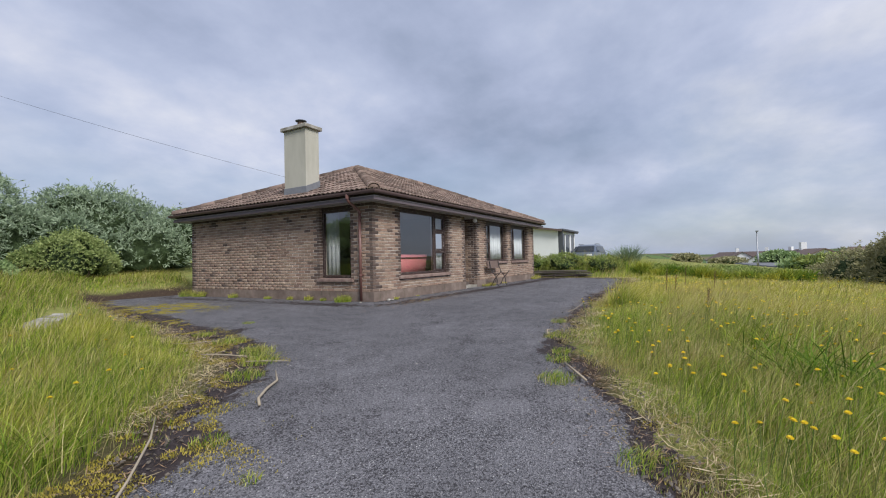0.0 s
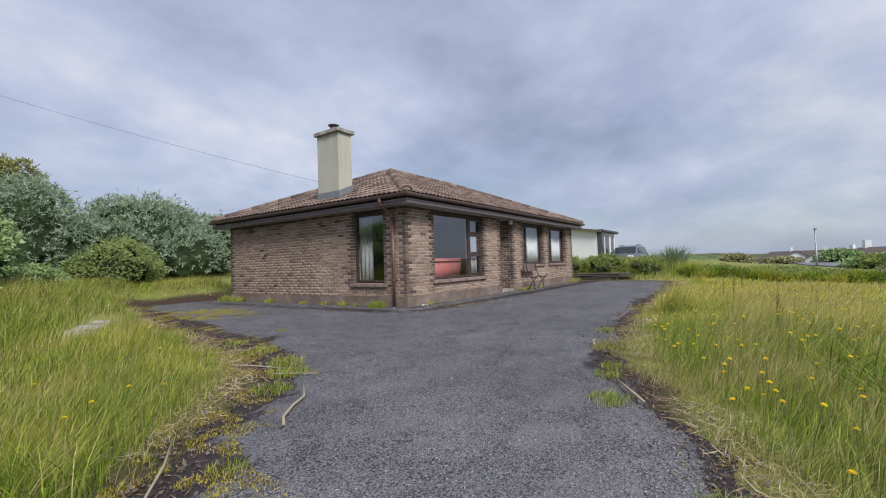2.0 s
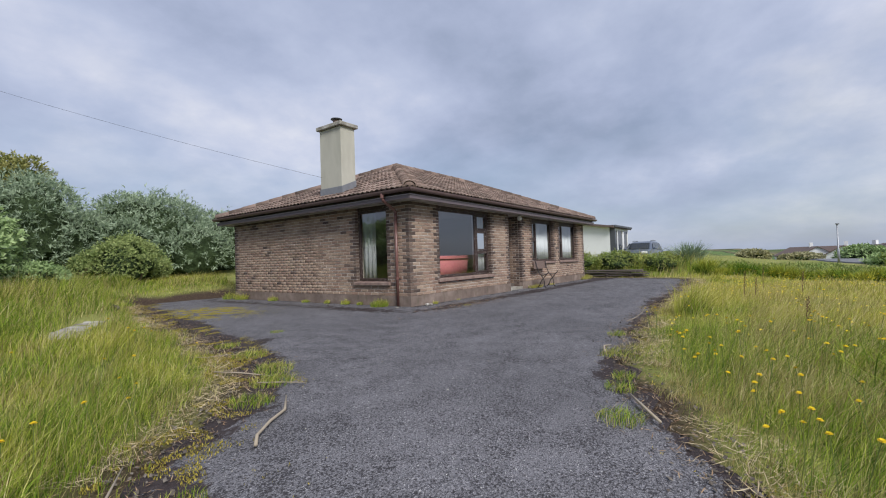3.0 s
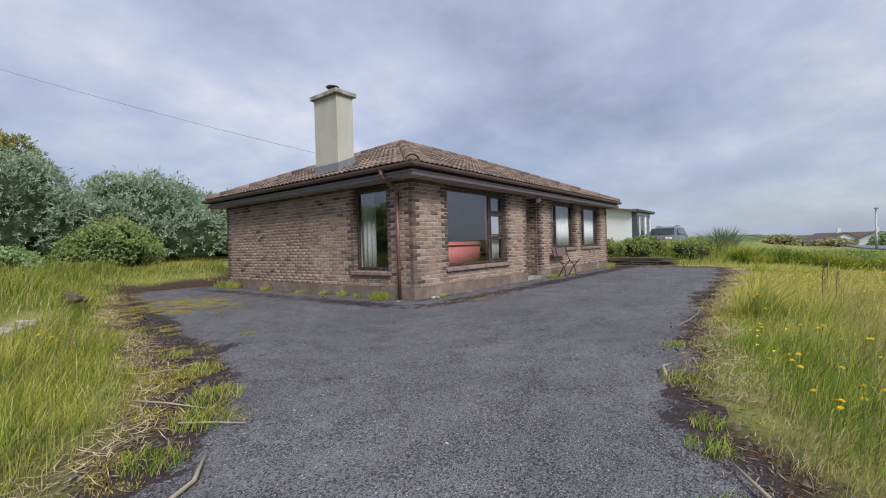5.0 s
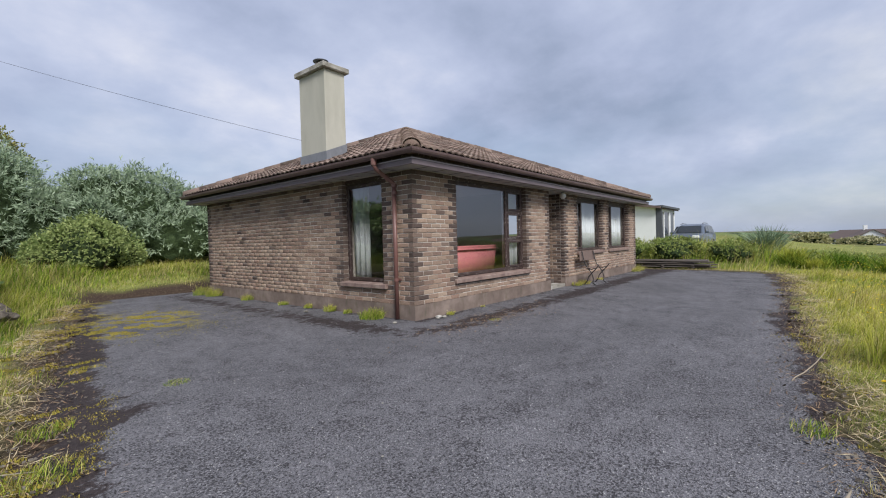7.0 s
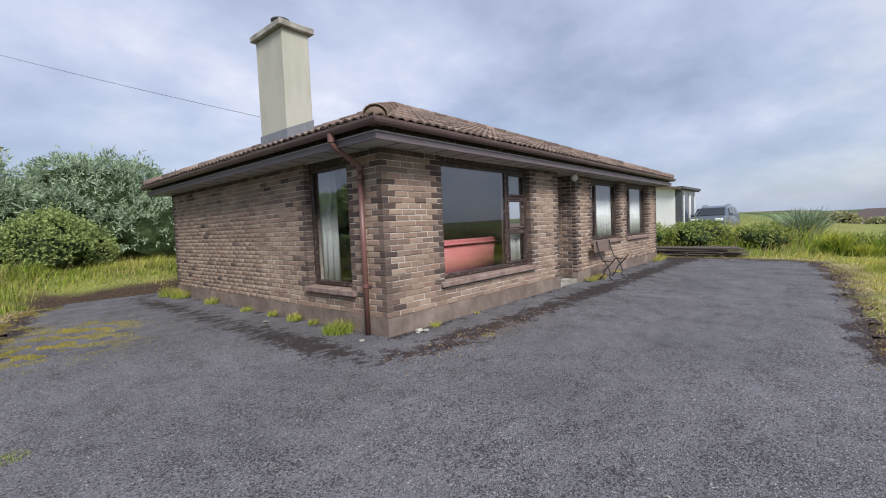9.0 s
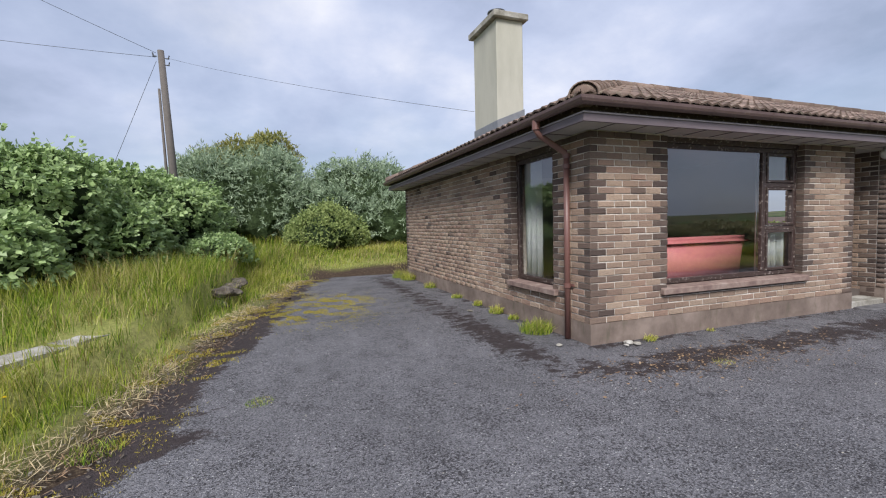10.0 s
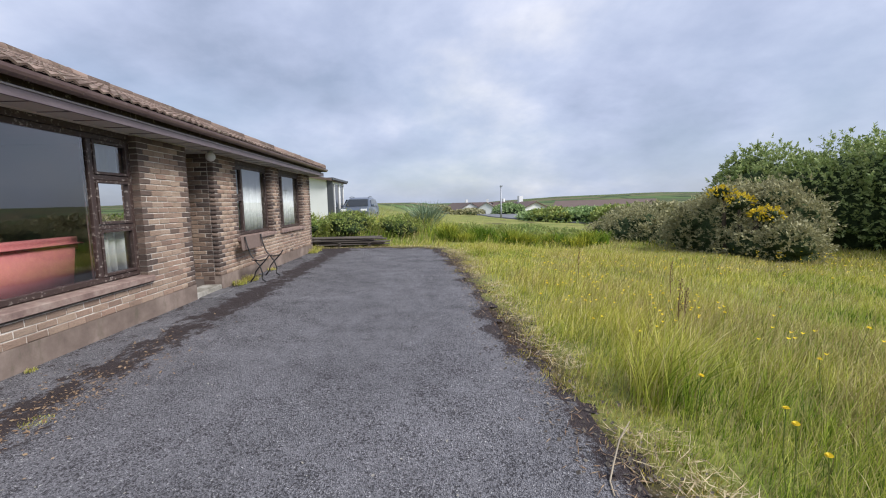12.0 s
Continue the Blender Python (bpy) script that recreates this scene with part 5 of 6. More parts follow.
stick([(-5.66, -3.52, 0.03), (-5.58, -3.40, 0.035), (-5.40, -3.27, 0.04), (-5.20, -3.15, 0.03), (-5.04, -2.93, 0.05)], 0.012)
stick([(-3.95, -5.62, 0.05), (-3.72, -5.45, 0.06), (-3.5, -5.32, 0.05)], 0.011)
stick([(-2.30, -4.78, 0.05), (-2.12, -4.72, 0.07), (-1.95, -4.75, 0.05)], 0.010)
stick([(-0.18, -4.50, 0.02), (-0.08, -4.52, 0.025), (0.02, -4.58, 0.05), (0.13, -4.66, 0.12), (0.14, -4.72, 0.22)], 0.005)
stick([(-5.0, -2.42, 0.06), (-4.86, -2.56, 0.05), (-4.70, -2.72, 0.03)], 0.006)
stick([(-4.90, -0.80, 0.06), (-4.78, -0.98, 0.05), (-4.60, -1.06, 0.05), (-4.42, -1.16, 0.03)], 0.0045)
stick([(-5.05, -1.7, 0.06), (-4.9, -1.95, 0.05), (-4.75, -2.25, 0.03)], 0.007)
stick([(-7.0, -4.2, 0.05), (-6.75, -3.95, 0.10), (-6.5, -3.65, 0.14), (-6.35, -3.4, 0.16)], 0.007)


# flowers in the lawn
flower = tagged(empty("hawkbit_flower"), "small yellow hawkbit flower on a thin green stem", "flower", "yellow flowers in the grass")
part("stem", tube(bmesh.new(), [(0, 0, -0.02), (0.01, 0, 0.2), (0.0, 0.01, 0.40)], 0.0022, 5), M["leaf_fresh"], flower)
bm = bmesh.new()
for ring, (r, z) in enumerate(((0.015, 0.405), (0.010, 0.411))):
    for k in range(14):
        t = k * math.tau / 14 + ring * 0.2
        a, b2 = math.cos(t), math.sin(t)
        vs = [bm.verts.new(p) for p in ((0, 0.01, z - 0.006), (a * r - b2 * 0.004, b2 * r + a * 0.004 + 0.01, z), (a * r * 1.15, b2 * r * 1.15 + 0.01, z), (a * r + b2 * 0.004, b2 * r - a * 0.004 + 0.01, z))]
        bm.faces.new(vs)
part("petals", bm, M["flower"], flower)
frng = random.Random(4)
fpos = []
for k in range(290):
    if k < 24:
        fx, fy = frng.uniform(-7.2, -4.9), frng.uniform(-3.4, 0.5)
    else:
        fx = frng.uniform(-5.6, 6.5) if k % 2 else frng.uniform(-5.2, -1.0)
        fy = -5.0 - frng.random() ** 1.3 * (4.2 if k % 2 else 2.6) - max(0, -0.45 * (fx + 1.5))
    if float(poly_dist(fx, fy, DRIVE)) > 0.25:
        fpos.append((fx, fy))
fg = ground_z([p[0] for p in fpos], [p[1] for p in fpos])
flower.matrix_basis = pose(fpos[0][0], fpos[0][1], float(fg[0]), 4, 3, 0)
for (fx, fy), fz in list(zip(fpos, fg))[1:]:
    copy_thing(flower, pose(fx, fy, float(fz) - frng.uniform(-0.04, 0.12), frng.uniform(-14, 14), frng.uniform(-14, 14), frng.uniform(0, 360)))
nf = 1500
fx, fy = grng.uniform(-2, 13, nf), grng.uniform(-13, -5.2, nf)
kf = value_noise(fx, fy, 1.6, 41) > 0.48
fx, fy = fx[kf], fy[kf]
nf = len(fx)
P = place_on_ground(fx, fy) + np.stack([np.zeros(nf), np.zeros(nf), grng.uniform(0.2, 0.36, nf)], 1)
ang6 = np.arange(6) * math.tau / 6
ring = np.stack([np.cos(ang6) * 0.017, np.sin(ang6) * 0.017, 0.006 * np.sin(ang6 * 2)], 1)
V = (P[:, None, :] + ring[None]).reshape(-1, 3)
tagged(mesh_obj("distant_flowers", V, [np.arange(nf * 6).reshape(-1, 6)], M["flower"], False, {"rnd": np.repeat(grng.random(nf), 6)}), "scattered yellow flower heads across the lawn", "flower", kind="stuff")


# ---- shrubs ----
def leaves(P, D, per, L, W, droop=0.1):
    """Sprigs of leaves: P feet, D outward ways; per leaves each."""
    V, R = [], []
    n = len(P)
    for j in range(per):
        q = grng.normal(0, 1, (n, 3))
        q -= (q * D).sum(1, keepdims=True) * D
        q /= np.linalg.norm(q, axis=1, keepdims=True) + 1e-6
        d = D * grng.uniform(0.35, 1.0, (n, 1)) + q * grng.uniform(0.3, 1.0, (n, 1))
        d[:, 2] -= droop
        d /= np.linalg.norm(d, axis=1, keepdims=True)
        s = np.cross(d, D + 0.6 * grng.normal(0, 1, (n, 3)))
        s /= np.linalg.norm(s, axis=1, keepdims=True) + 1e-6
        ll = L * grng.uniform(0.6, 1.3, (n, 1))
        ww = ll * (W / L) * 0.5
        b = P + D * (L * 0.55 * j / per * 2.0)
        V.append(np.stack([b, b + d * ll * 0.45 + s * ww, b + d * ll, b + d * ll * 0.45 - s * ww], 1))
        R.append(np.repeat(grng.random(n), 4).reshape(n, 4))
    return np.concatenate(V).reshape(-1, 3), np.concatenate(R).ravel()


def shrub(name, lobes, sprigs, per, L, W, mat, label, cat="shrub", core="leaf_bramble", group="", droop=0.05, up=0.25):
    """lobes: (x, y, z, rx, ry, rz). A leafy crown of sprigs in uneven clumps over a core shell coloured as shade, on
    limbs from the ground.
    """
    cx, cy = np.mean([l[0] for l in lobes]), np.mean([l[1] for l in lobes])
    gz0 = float(ground_z(cx, cy))
    root = tagged(empty(name, (cx, cy, gz0)), label, cat, group)
    wts = np.array([l[3] * l[5] + l[4] * l[5] + l[3] * l[4] for l in lobes])
    wts = wts / wts.sum()
    full = list(lobes)
    for l in lobes:
        for _ in range(5):
            d = grng.normal(0, 1, 3)
            d /= np.linalg.norm(d)
            d[2] = abs(d[2]) * 0.9
            q = grng.uniform(0.32, 0.5)
            full.append((l[0] + d[0] * l[3] * 0.78, l[1] + d[1] * l[4] * 0.78, l[2] + d[2] * l[5] * 0.72, l[3] * q, l[4] * q, l[5] * q))
    lobes = full
    wts = np.array([l[3] * l[5] + l[4] * l[5] + l[3] * l[4] for l in lobes])
    wts = wts / wts.sum()
    PP, DD = [], []
    for l, wt in zip(lobes, wts):
        n = int(sprigs * wt * 1.5)
        d = grng.normal(0, 1, (n, 3))
        d /= np.linalg.norm(d, axis=1, keepdims=True)
        d[:, 2] = np.where(d[:, 2] < -0.35, -d[:, 2], d[:, 2])
        c, r = np.array(l[:3]), np.array(l[3:])
        a1, a2 = np.arctan2(d[:, 1], d[:, 0]) * 2.2 + l[0], d[:, 2] * 3.0 + l[1]
        lump = value_noise(a1, a2, 0.55, 51) * 0.30 + value_noise(a1, a2, 0.23, 52) * 0.16
        rad = 0.70 + lump + grng.normal(0, 0.04, n) + np.where(grng.random(n) < 0.07, grng.uniform(0, 0.22, n), 0)
        p = c + d * r * rad[:, None]
        ok = np.ones(n, bool)
        for m2 in lobes:
            if m2 is not l:
                ok &= (((p - np.array(m2[:3])) / np.array(m2[3:])) ** 2).sum(1) > 0.62
        ok &= p[:, 2] > ground_z(p[:, 0], p[:, 1]) + 0.02
        PP.append(p[ok])
        dn = d / r
        dn /= np.linalg.norm(dn, axis=1, keepdims=True)
        dn[:, 2] += up
        dn += grng.normal(0, 0.25, dn.shape)
        dn /= np.linalg.norm(dn, axis=1, keepdims=True)
        DD.append(dn[ok])
    P, D = np.concatenate(PP), np.concatenate(DD)
    V, R = leaves(P, D, per, L, W, droop)
    V -= np.array(root.location)
    ob = mesh_obj("crown", V, [np.arange(len(V)).reshape(-1, 4)], M[mat], False, {"rnd": R})
    ob.parent = root
    # added filler core; closes the crown and carries its inner shade as colour
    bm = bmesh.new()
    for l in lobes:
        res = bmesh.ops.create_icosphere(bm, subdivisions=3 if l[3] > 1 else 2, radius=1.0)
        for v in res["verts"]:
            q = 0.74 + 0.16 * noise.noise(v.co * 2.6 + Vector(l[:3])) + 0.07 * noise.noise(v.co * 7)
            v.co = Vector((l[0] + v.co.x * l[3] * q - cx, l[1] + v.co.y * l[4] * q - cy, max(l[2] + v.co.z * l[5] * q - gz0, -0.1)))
    part("crown_core", bm, M["core_shade"], root, "opaque core filling the crown, inner shade put into its dark green", smooth=False)
    bm = bmesh.new()
    for l in lobes[:6]:
        tube(bm, [((l[0] - cx) * 0.6, (l[1] - cy) * 0.6, -0.1), ((l[0] - cx) * 0.85, (l[1] - cy) * 0.85, (l[2] - gz0) * 0.5), (l[0] - cx, l[1] - cy, l[2] - gz0 + l[5] * 0.5)], [0.09, 0.06, 0.02], 7)
    part("limbs", bm, M["bark"], root, "tapering brown limbs", smooth=True)
    return root


# near-black green: the shade between leaves, put into the core's colour
m = Mat("crown_shade", 0.95, spec=0.1)
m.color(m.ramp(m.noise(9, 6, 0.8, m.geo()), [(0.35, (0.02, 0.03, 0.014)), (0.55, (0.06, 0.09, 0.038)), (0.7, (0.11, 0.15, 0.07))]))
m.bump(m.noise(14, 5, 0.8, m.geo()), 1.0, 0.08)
M["core_shade"] = m.m

SILVER = "large wind-swept silver-green shrub on the bank behind the house"
shrub("silver_shrub", [(0.2, 14.0, 2.1, 2.1, 1.8, 1.95), (2.5, 14.4, 1.8, 1.9, 1.7, 1.7), (-1.3, 13.9, 1.8, 1.4, 1.5, 1.5), (1.0, 12.9, 1.5, 1.7, 1.2, 1.3)], 5200, 6, 0.16, 0.035, "leaf_silver", SILVER, group="silver shrubs")
shrub("silver_shrub", [(-3.6, 14.4, 2.2, 1.8, 1.7, 2.15), (-5.4, 14.6, 2.25, 1.8, 1.8, 2.15), (-2.5, 14.0, 1.6, 1.2, 1.4, 1.6)], 5200, 6, 0.15, 0.032, "leaf_silver", SILVER, group="silver shrubs")
shrub("golden_tree", [(-4.6, 17.2, 4.0, 1.25, 1.3, 1.35), (-3.4, 17.3, 4.35, 1.15, 1.2, 1.3), (-5.9, 17.2, 3.5, 1.2, 1.3, 1.3)], 2400, 6, 0.13, 0.05, "leaf_gold", "golden-green tree top rising behind the silver shrubs", "tree")
shrub("green_bush", [(-1.75, 11.4, 1.15, 0.95, 1.0, 1.0), (-1.0, 12.0, 0.95, 0.8, 0.9, 0.8), (-2.4, 11.9, 1.0, 0.6, 0.8, 0.7)], 4200, 6, 0.075, 0.038, "leaf_mid", "dense mid-green bush on the grassy bank")
shrub("bramble_hedge", [(-9.6, 1.4, 1.15, 1.7, 1.6, 1.45), (-8.6, 3.4, 1.25, 1.6, 1.5, 1.45), (-7.6, 5.3, 1.35, 1.6, 1.5, 1.42), (-6.9, 7.2, 1.40, 1.5, 1.5, 1.42), (-6.2, 9.2, 1.4, 1.3, 1.5, 1.40), (-5.7, 11.0, 1.5, 1.1, 1.4, 1.25),
                        (-7.0, 3.9, 0.85, 0.8, 1.0, 0.8), (-6.2, 6.2, 1.0, 0.8, 1.0, 0.9)],
      17000, 6, 0.105, 0.066, "leaf_bramble", "thick dark green bramble hedge on the bank beside the drive", "hedge", droop=0.3)
shrub("low_bramble", [(-4.6, 8.6, 0.75, 0.7, 0.9, 0.5), (-4.7, 7.3, 0.8, 0.5, 0.6, 0.35)], 1200, 6, 0.07, 0.045, "leaf_bramble", "low dark bramble trailing over the grassy terrace", "shrub")
shrub("broad_shrub", [(9.9, -12.6, 0.3, 1.8, 1.5, 1.5), (8.6, -12.3, 0.0, 1.3, 1.2, 0.9), (11.3, -12.4, 0.1, 1.2, 1.2, 1.0)], 6000, 6, 0.085, 0.034, "leaf_dull", "rounded olive-green shrub at the lawn's far edge", core="leaf_bramble")
shrub("large_bush", [(13.6, -16.4, 0.8, 2.2, 2.0, 2.3), (11.2, -17.2, 0.9, 2.3, 2.0, 2.3), (8.8, -17.6, 0.8, 2.3, 2.0, 2.2), (6.4, -17.2, 0.6, 2.0, 1.8, 2.0)], 7000, 6, 0.12, 0.055, "leaf_mid", "tall green bush behind the lawn")
shrub("dull_shrub", [(15.6, -12.2, -0.2, 1.7, 1.4, 1.2), (17.3, -12.0, -0.4, 1.4, 1.3, 0.9), (13.9, -12.5, -0.3, 1.1, 1.1, 0.8)], 2400, 6, 0.10, 0.04, "leaf_dull", "brownish green shrub at the foot of the lawn")
shrub("gorse_blossom", [(8.35, -12.0, 0.85, 0.35, 0.35, 0.3), (9.0, -11.75, 1.25, 0.3, 0.3, 0.25), (9.6, -11.7, 1.5, 0.3, 0.3, 0.2)], 240, 5, 0.055, 0.04, "gorse", "gorse bush in bright yellow flower", "shrub")

# brambles, docks and tall growth on the bank beyond the drive
shrub("bank_weeds", [(13.9, 1.6, 0.56, 0.9, 1.3, 0.66), (14.1, -0.6, 0.52, 0.8, 1.0, 0.58), (14.1, -2.6, 0.46, 0.7, 0.8, 0.5), (14.4, 3.8, 0.62, 1.0, 1.4, 0.76)], 3000, 5, 0.09, 0.036, "leaf_fresh", "rank green weeds and brambles on the bank past the drive", "weeds")


def spiky(name, x, y, n, h, w, lean, label, cat, z=None, mat="grass"):
    r = 0.35
    a, q = grng.uniform(0, math.tau, n), r * np.sqrt(grng.random(n))
    P = np.stack([q * np.cos(a), q * np.sin(a), np.zeros(n)], 1)
    V, Q, T, tip, rnd, m = blades(P, h * grng.uniform(0.6, 1.05, n), np.full(n, w), np.full(n, lean), 4, wind=(0, 0))
    ob = mesh_obj(name, V, [Q, T], M[mat], False, {"tip": tip, "rnd": rnd * 0.5, "dry": np.zeros(len(V))})
    ob.location = (x, y, float(ground_z(x, y)) if z is None else z)
    return tagged(ob, label, cat)


shrub("rank_weeds", [(15.6, -5.2, 0.0, 1.3, 1.2, 0.42), (17.2, -6.6, -0.1, 1.5, 1.3, 0.36), (15.9, -7.4, -0.1, 1.2, 1.2, 0.35), (18.6, -8.2, -0.15, 1.5, 1.3, 0.32), (16.4, -9.3, -0.2, 1.2, 1.0, 0.32), (18.2, -4.6, 0.0, 1.6, 1.0, 0.36)], 2600, 5, 0.12, 0.03, "leaf_fresh", "tall bright green weeds past the lawn's end", "weeds")
spiky("flax_clump", 15.0, -3.55, 420, 1.35, 0.04, 0.95, "large spiky grey-green flax clump on the bank", "plant", mat="leaf_silver")
for cy in (-4.3, -4.9, -5.4, -5.9, -6.6, -7.1, -7.6, -8.3, -8.8, -9.4, -10.1):
    tagged(spiky("montbretia", 13.6 + 0.6 * math.sin(cy * 3), cy, 300, 0.60 + 0.22 * math.sin(cy * 5.3), 0.030, 0.9, "bright green sword-leaved montbretia clump by the lawn", "plant"), group="montbretia clumps")

tagged(spiky("coarse_grass", -3.3, -7.4, 130, 0.62, 0.014, 1.3, "clump of coarse long arching yellow-green grass", "plant"), group="coarse grass clumps")
tagged(spiky("coarse_grass", -2.5, -7.0, 90, 0.5, 0.012, 1.3, "clump of coarse long arching yellow-green grass", "plant"), group="coarse grass clumps")

cordy = tagged(empty("cordyline", (13.2, -19.4, float(ground_z(13.2, -19.4)))), "spiky cordyline palm head rising above the bushes", "tree")
part("trunk", tube(bmesh.new(), [(0, 0, -0.1), (0.05, 0, 1.5), (0, 0.05, 2.9)], [0.16, 0.12, 0.10], 10), M["bark"], cordy)
az_ = np.arange(150) * 2.39996
el_ = np.linspace(-0.3, 1.5, 150)
d_ = np.stack([np.cos(az_) * np.cos(el_), np.sin(az_) * np.cos(el_), np.sin(el_)], 1)
s_ = np.cross(d_, np.array([0, 0, 1.0])) + 1e-3
s_ /= np.linalg.norm(s_, axis=1, keepdims=True)
o_ = np.array([0, 0.05, 2.85])
V = np.stack([o_ + d_ * 0.05, o_ + d_ * 0.5 + s_ * 0.03, o_ + d_ * 0.95 - np.array([0, 0, 0.12]), o_ + d_ * 0.5 - s_ * 0.03], 1).reshape(-1, 3)
ob = mesh_obj("leaf_head", V, [np.arange(600).reshape(-1, 4)], M["leaf_dull"], False, {"rnd": np.repeat(grng.random(150), 4)})
ob.parent = cordy

# ---- loose things ----
# coping slabs on the low kerb wall, and its tumbled stones
srng = random.Random(9)
for (x0, y0), (x1, y1), z in [((-5.62, 0.95), (-5.28, 1.52), 0.205), ((-5.24, 1.58), (-5.02, 2.0), 0.22)]:
    a = Vector((x1 - x0, y1 - y0, 0))
    ln = a.length
    bm = boxed((-ln / 2, ln / 2, -0.17, 0.17, -0.16, 0.055))
    bmesh.ops.subdivide_edges(bm, edges=list(bm.edges), cuts=3, use_grid_fill=True)
    for v in bm.verts:
        v.co += Vector(noise.noise_vector(v.co * 5 + Vector((x0, y0, 0)))) * 0.02
    ob = part("coping_slab", bm, M["concrete"], None)
    ob.matrix_basis = pose((x0 + x1) / 2, (y0 + y1) / 2, z, 0, srng.uniform(-2, 2), math.degrees(math.atan2(a.y, a.x)))
    tagged(ob, "cracked pale concrete coping slab half sunk in grass", "slab", "coping slabs")
for k in range(11):
    bm = bmesh.new()
    bmesh.ops.create_icosphere(bm, subdivisions=3, radius=1)
    sx, sy, sz = srng.uniform(0.16, 0.34), srng.uniform(0.14, 0.26), srng.uniform(0.07, 0.14)
    for v in bm.verts:
        q = 1 + 0.35 * noise.noise(v.co * 1.6 + Vector((k, 0, 0)))
        v.co = Vector((v.co.x * sx * q, v.co.y * sy * q, v.co.z * sz * q))
    ob = part("stone", bm, M["rock"], None, smooth=False)
    t = k / 10
    ob.matrix_basis = pose(-4.28 + 0.2 * math.sin(k * 2.1), 4.7 + 1.7 * t, 0.07 + 0.17 * (k % 3 > 0) + srng.uniform(-0.04, 0.04), srng.uniform(-12, 12), srng.uniform(-12, 12), srng.uniform(0, 180))
    tagged(ob, "rough dark stone in the tumbled terrace wall", "stone", "terrace wall stones")

# dock stalks in the lawn, pale stones at the house corner
M["dock_seed"] = plain("brown_dock_seed", (0.13, 0.06, 0.04), 0.9, var=0.4, scale=60)
for k, (x, y, hgt) in enumerate([(1.75, -5.95, 0.62), (1.9, -6.1, 0.5), (3.4, -6.8, 0.55), (-0.9, -6.6, 0.5), (5.2, -6.2, 0.6)]):
    root = tagged(empty("dock_plant", (x, y, float(ground_z(x, y)))), "dead dock stalk with brown seed heads in the grass", "plant", "dock stalks")
    part("stem", tube(bmesh.new(), [(0, 0, -0.03), (0.02, 0.01, hgt * 0.6), (0.04, -0.02, hgt)], [0.005, 0.004, 0.002], 6), M["dock_seed"], root)
    bm = bmesh.new()
    for j in range(26):
        t = 0.5 + 0.5 * j / 26
        a = j * 2.4
        bmesh.ops.create_icosphere(bm, subdivisions=1, radius=0.007, matrix=Matrix.Translation((0.03 * t + 0.016 * math.cos(a), 0.016 * math.sin(a) - 0.01 * t, hgt * t)))
    part("seed_head", bm, M["dock_seed"], root)
for k, (x, y, r) in enumerate([(0.40, -0.13, 0.05), (0.47, -0.18, 0.04), (0.33, -0.17, 0.03), (-0.32, 0.12, 0.035), (-0.42, 2.3, 0.04)]):
    bm = bmesh.new()
    bmesh.ops.create_icosphere(bm, subdivisions=2, radius=r)
    for v in bm.verts:
        v.co += Vector(noise.noise_vector(v.co * 20 + Vector((k, 0, 0)))) * r * 0.35
        v.co.z *= 0.5
    ob = part("pale_stone", bm, M["concrete"], None)
    ob.location = (x, y, 0.02 + r * 0.4)
    tagged(ob, "small pale stone lying at the foot of the wall", "stone", "pale stones")

# plank pile
for k in range(16):
    row, lay = k % 4, k // 4
    ln = srng.uniform(1.9, 2.9)
    bm = boxed((-0.085, 0.085, -ln / 2, ln / 2, -0.018, 0.018))
    ob = part("plank", bm, M["plank"], None, bevel=0.004)
    ob.matrix_basis = pose(12.62 + 0.19 * row + srng.uniform(-0.02, 0.02), -0.75 + srng.uniform(-0.35, 0.3), 0.098 + 0.068 * lay + srng.uniform(-0.008, 0.008), 0, srng.uniform(-1, 1), srng.uniform(-5, 5))
    tagged(ob, "weathered grey plank in the pile past the drive", "plank", "plank pile")
for k, y in enumerate((-1.6, -0.6, 0.4)):
    for lay in (0, 1):
        ob = part("bearer", boxed((-0.42, 0.42, -0.04, 0.04, -0.014, 0.014)), M["plank"], None, bevel=0.004)
        ob.matrix_basis = pose(12.9, y, 0.062 + 0.070 * lay, 0, 0, srng.uniform(-4, 4))
        tagged(ob, "grey timber bearer under the plank pile", "timber", "plank pile bearers")

# bench by the bedroom window
bench = tagged(empty("bench", (6.45, -0.40, 0.02)), "old garden bench with cast-iron ends and a brown back board", "bench")
for sx in (-0.38, 0.38):
    e1 = [(sx, 0.30, 0.86), (sx, 0.24, 0.66), (sx, 0.16, 0.50), (sx, 0.05, 0.40), (sx, -0.06, 0.30), (sx, -0.12, 0.16), (sx, -0.10, 0.05), (sx, -0.20, 0.0)]
    e2 = [(sx, -0.34, 0.52), (sx, -0.28, 0.46), (sx, -0.18, 0.38), (sx, -0.06, 0.30), (sx, 0.06, 0.20), (sx, 0.12, 0.09), (sx, 0.22, 0.01)]
    end = part("bench_end", tube(bmesh.new(), e1, 0.017, 8), M["iron"], bench, "black cast-iron scroll end", smooth=True)
    part("brace", tube(bmesh.new(), e2, 0.016, 8), M["iron"], end, smooth=True)
    part("seat_bearer", tube(bmesh.new(), [(sx, 0.14, 0.42), (sx, -0.05, 0.40), (sx, -0.26, 0.43)], 0.013, 8), M["iron"], end, smooth=True)
part("backrest", boxed((-0.50, 0.50, 0.235, 0.262, 0.62, 0.88)), M["bench_wood"], bench, "wide weathered brown back board", bevel=0.006).rotation_euler = (radians(-4), 0, 0)
for k, y in enumerate((0.10, 0.02)):
    part("seat_slat", boxed((-0.46, 0.46, y - 0.028, y + 0.028, 0.425, 0.447)), M["bench_wood"], bench, bevel=0.004)

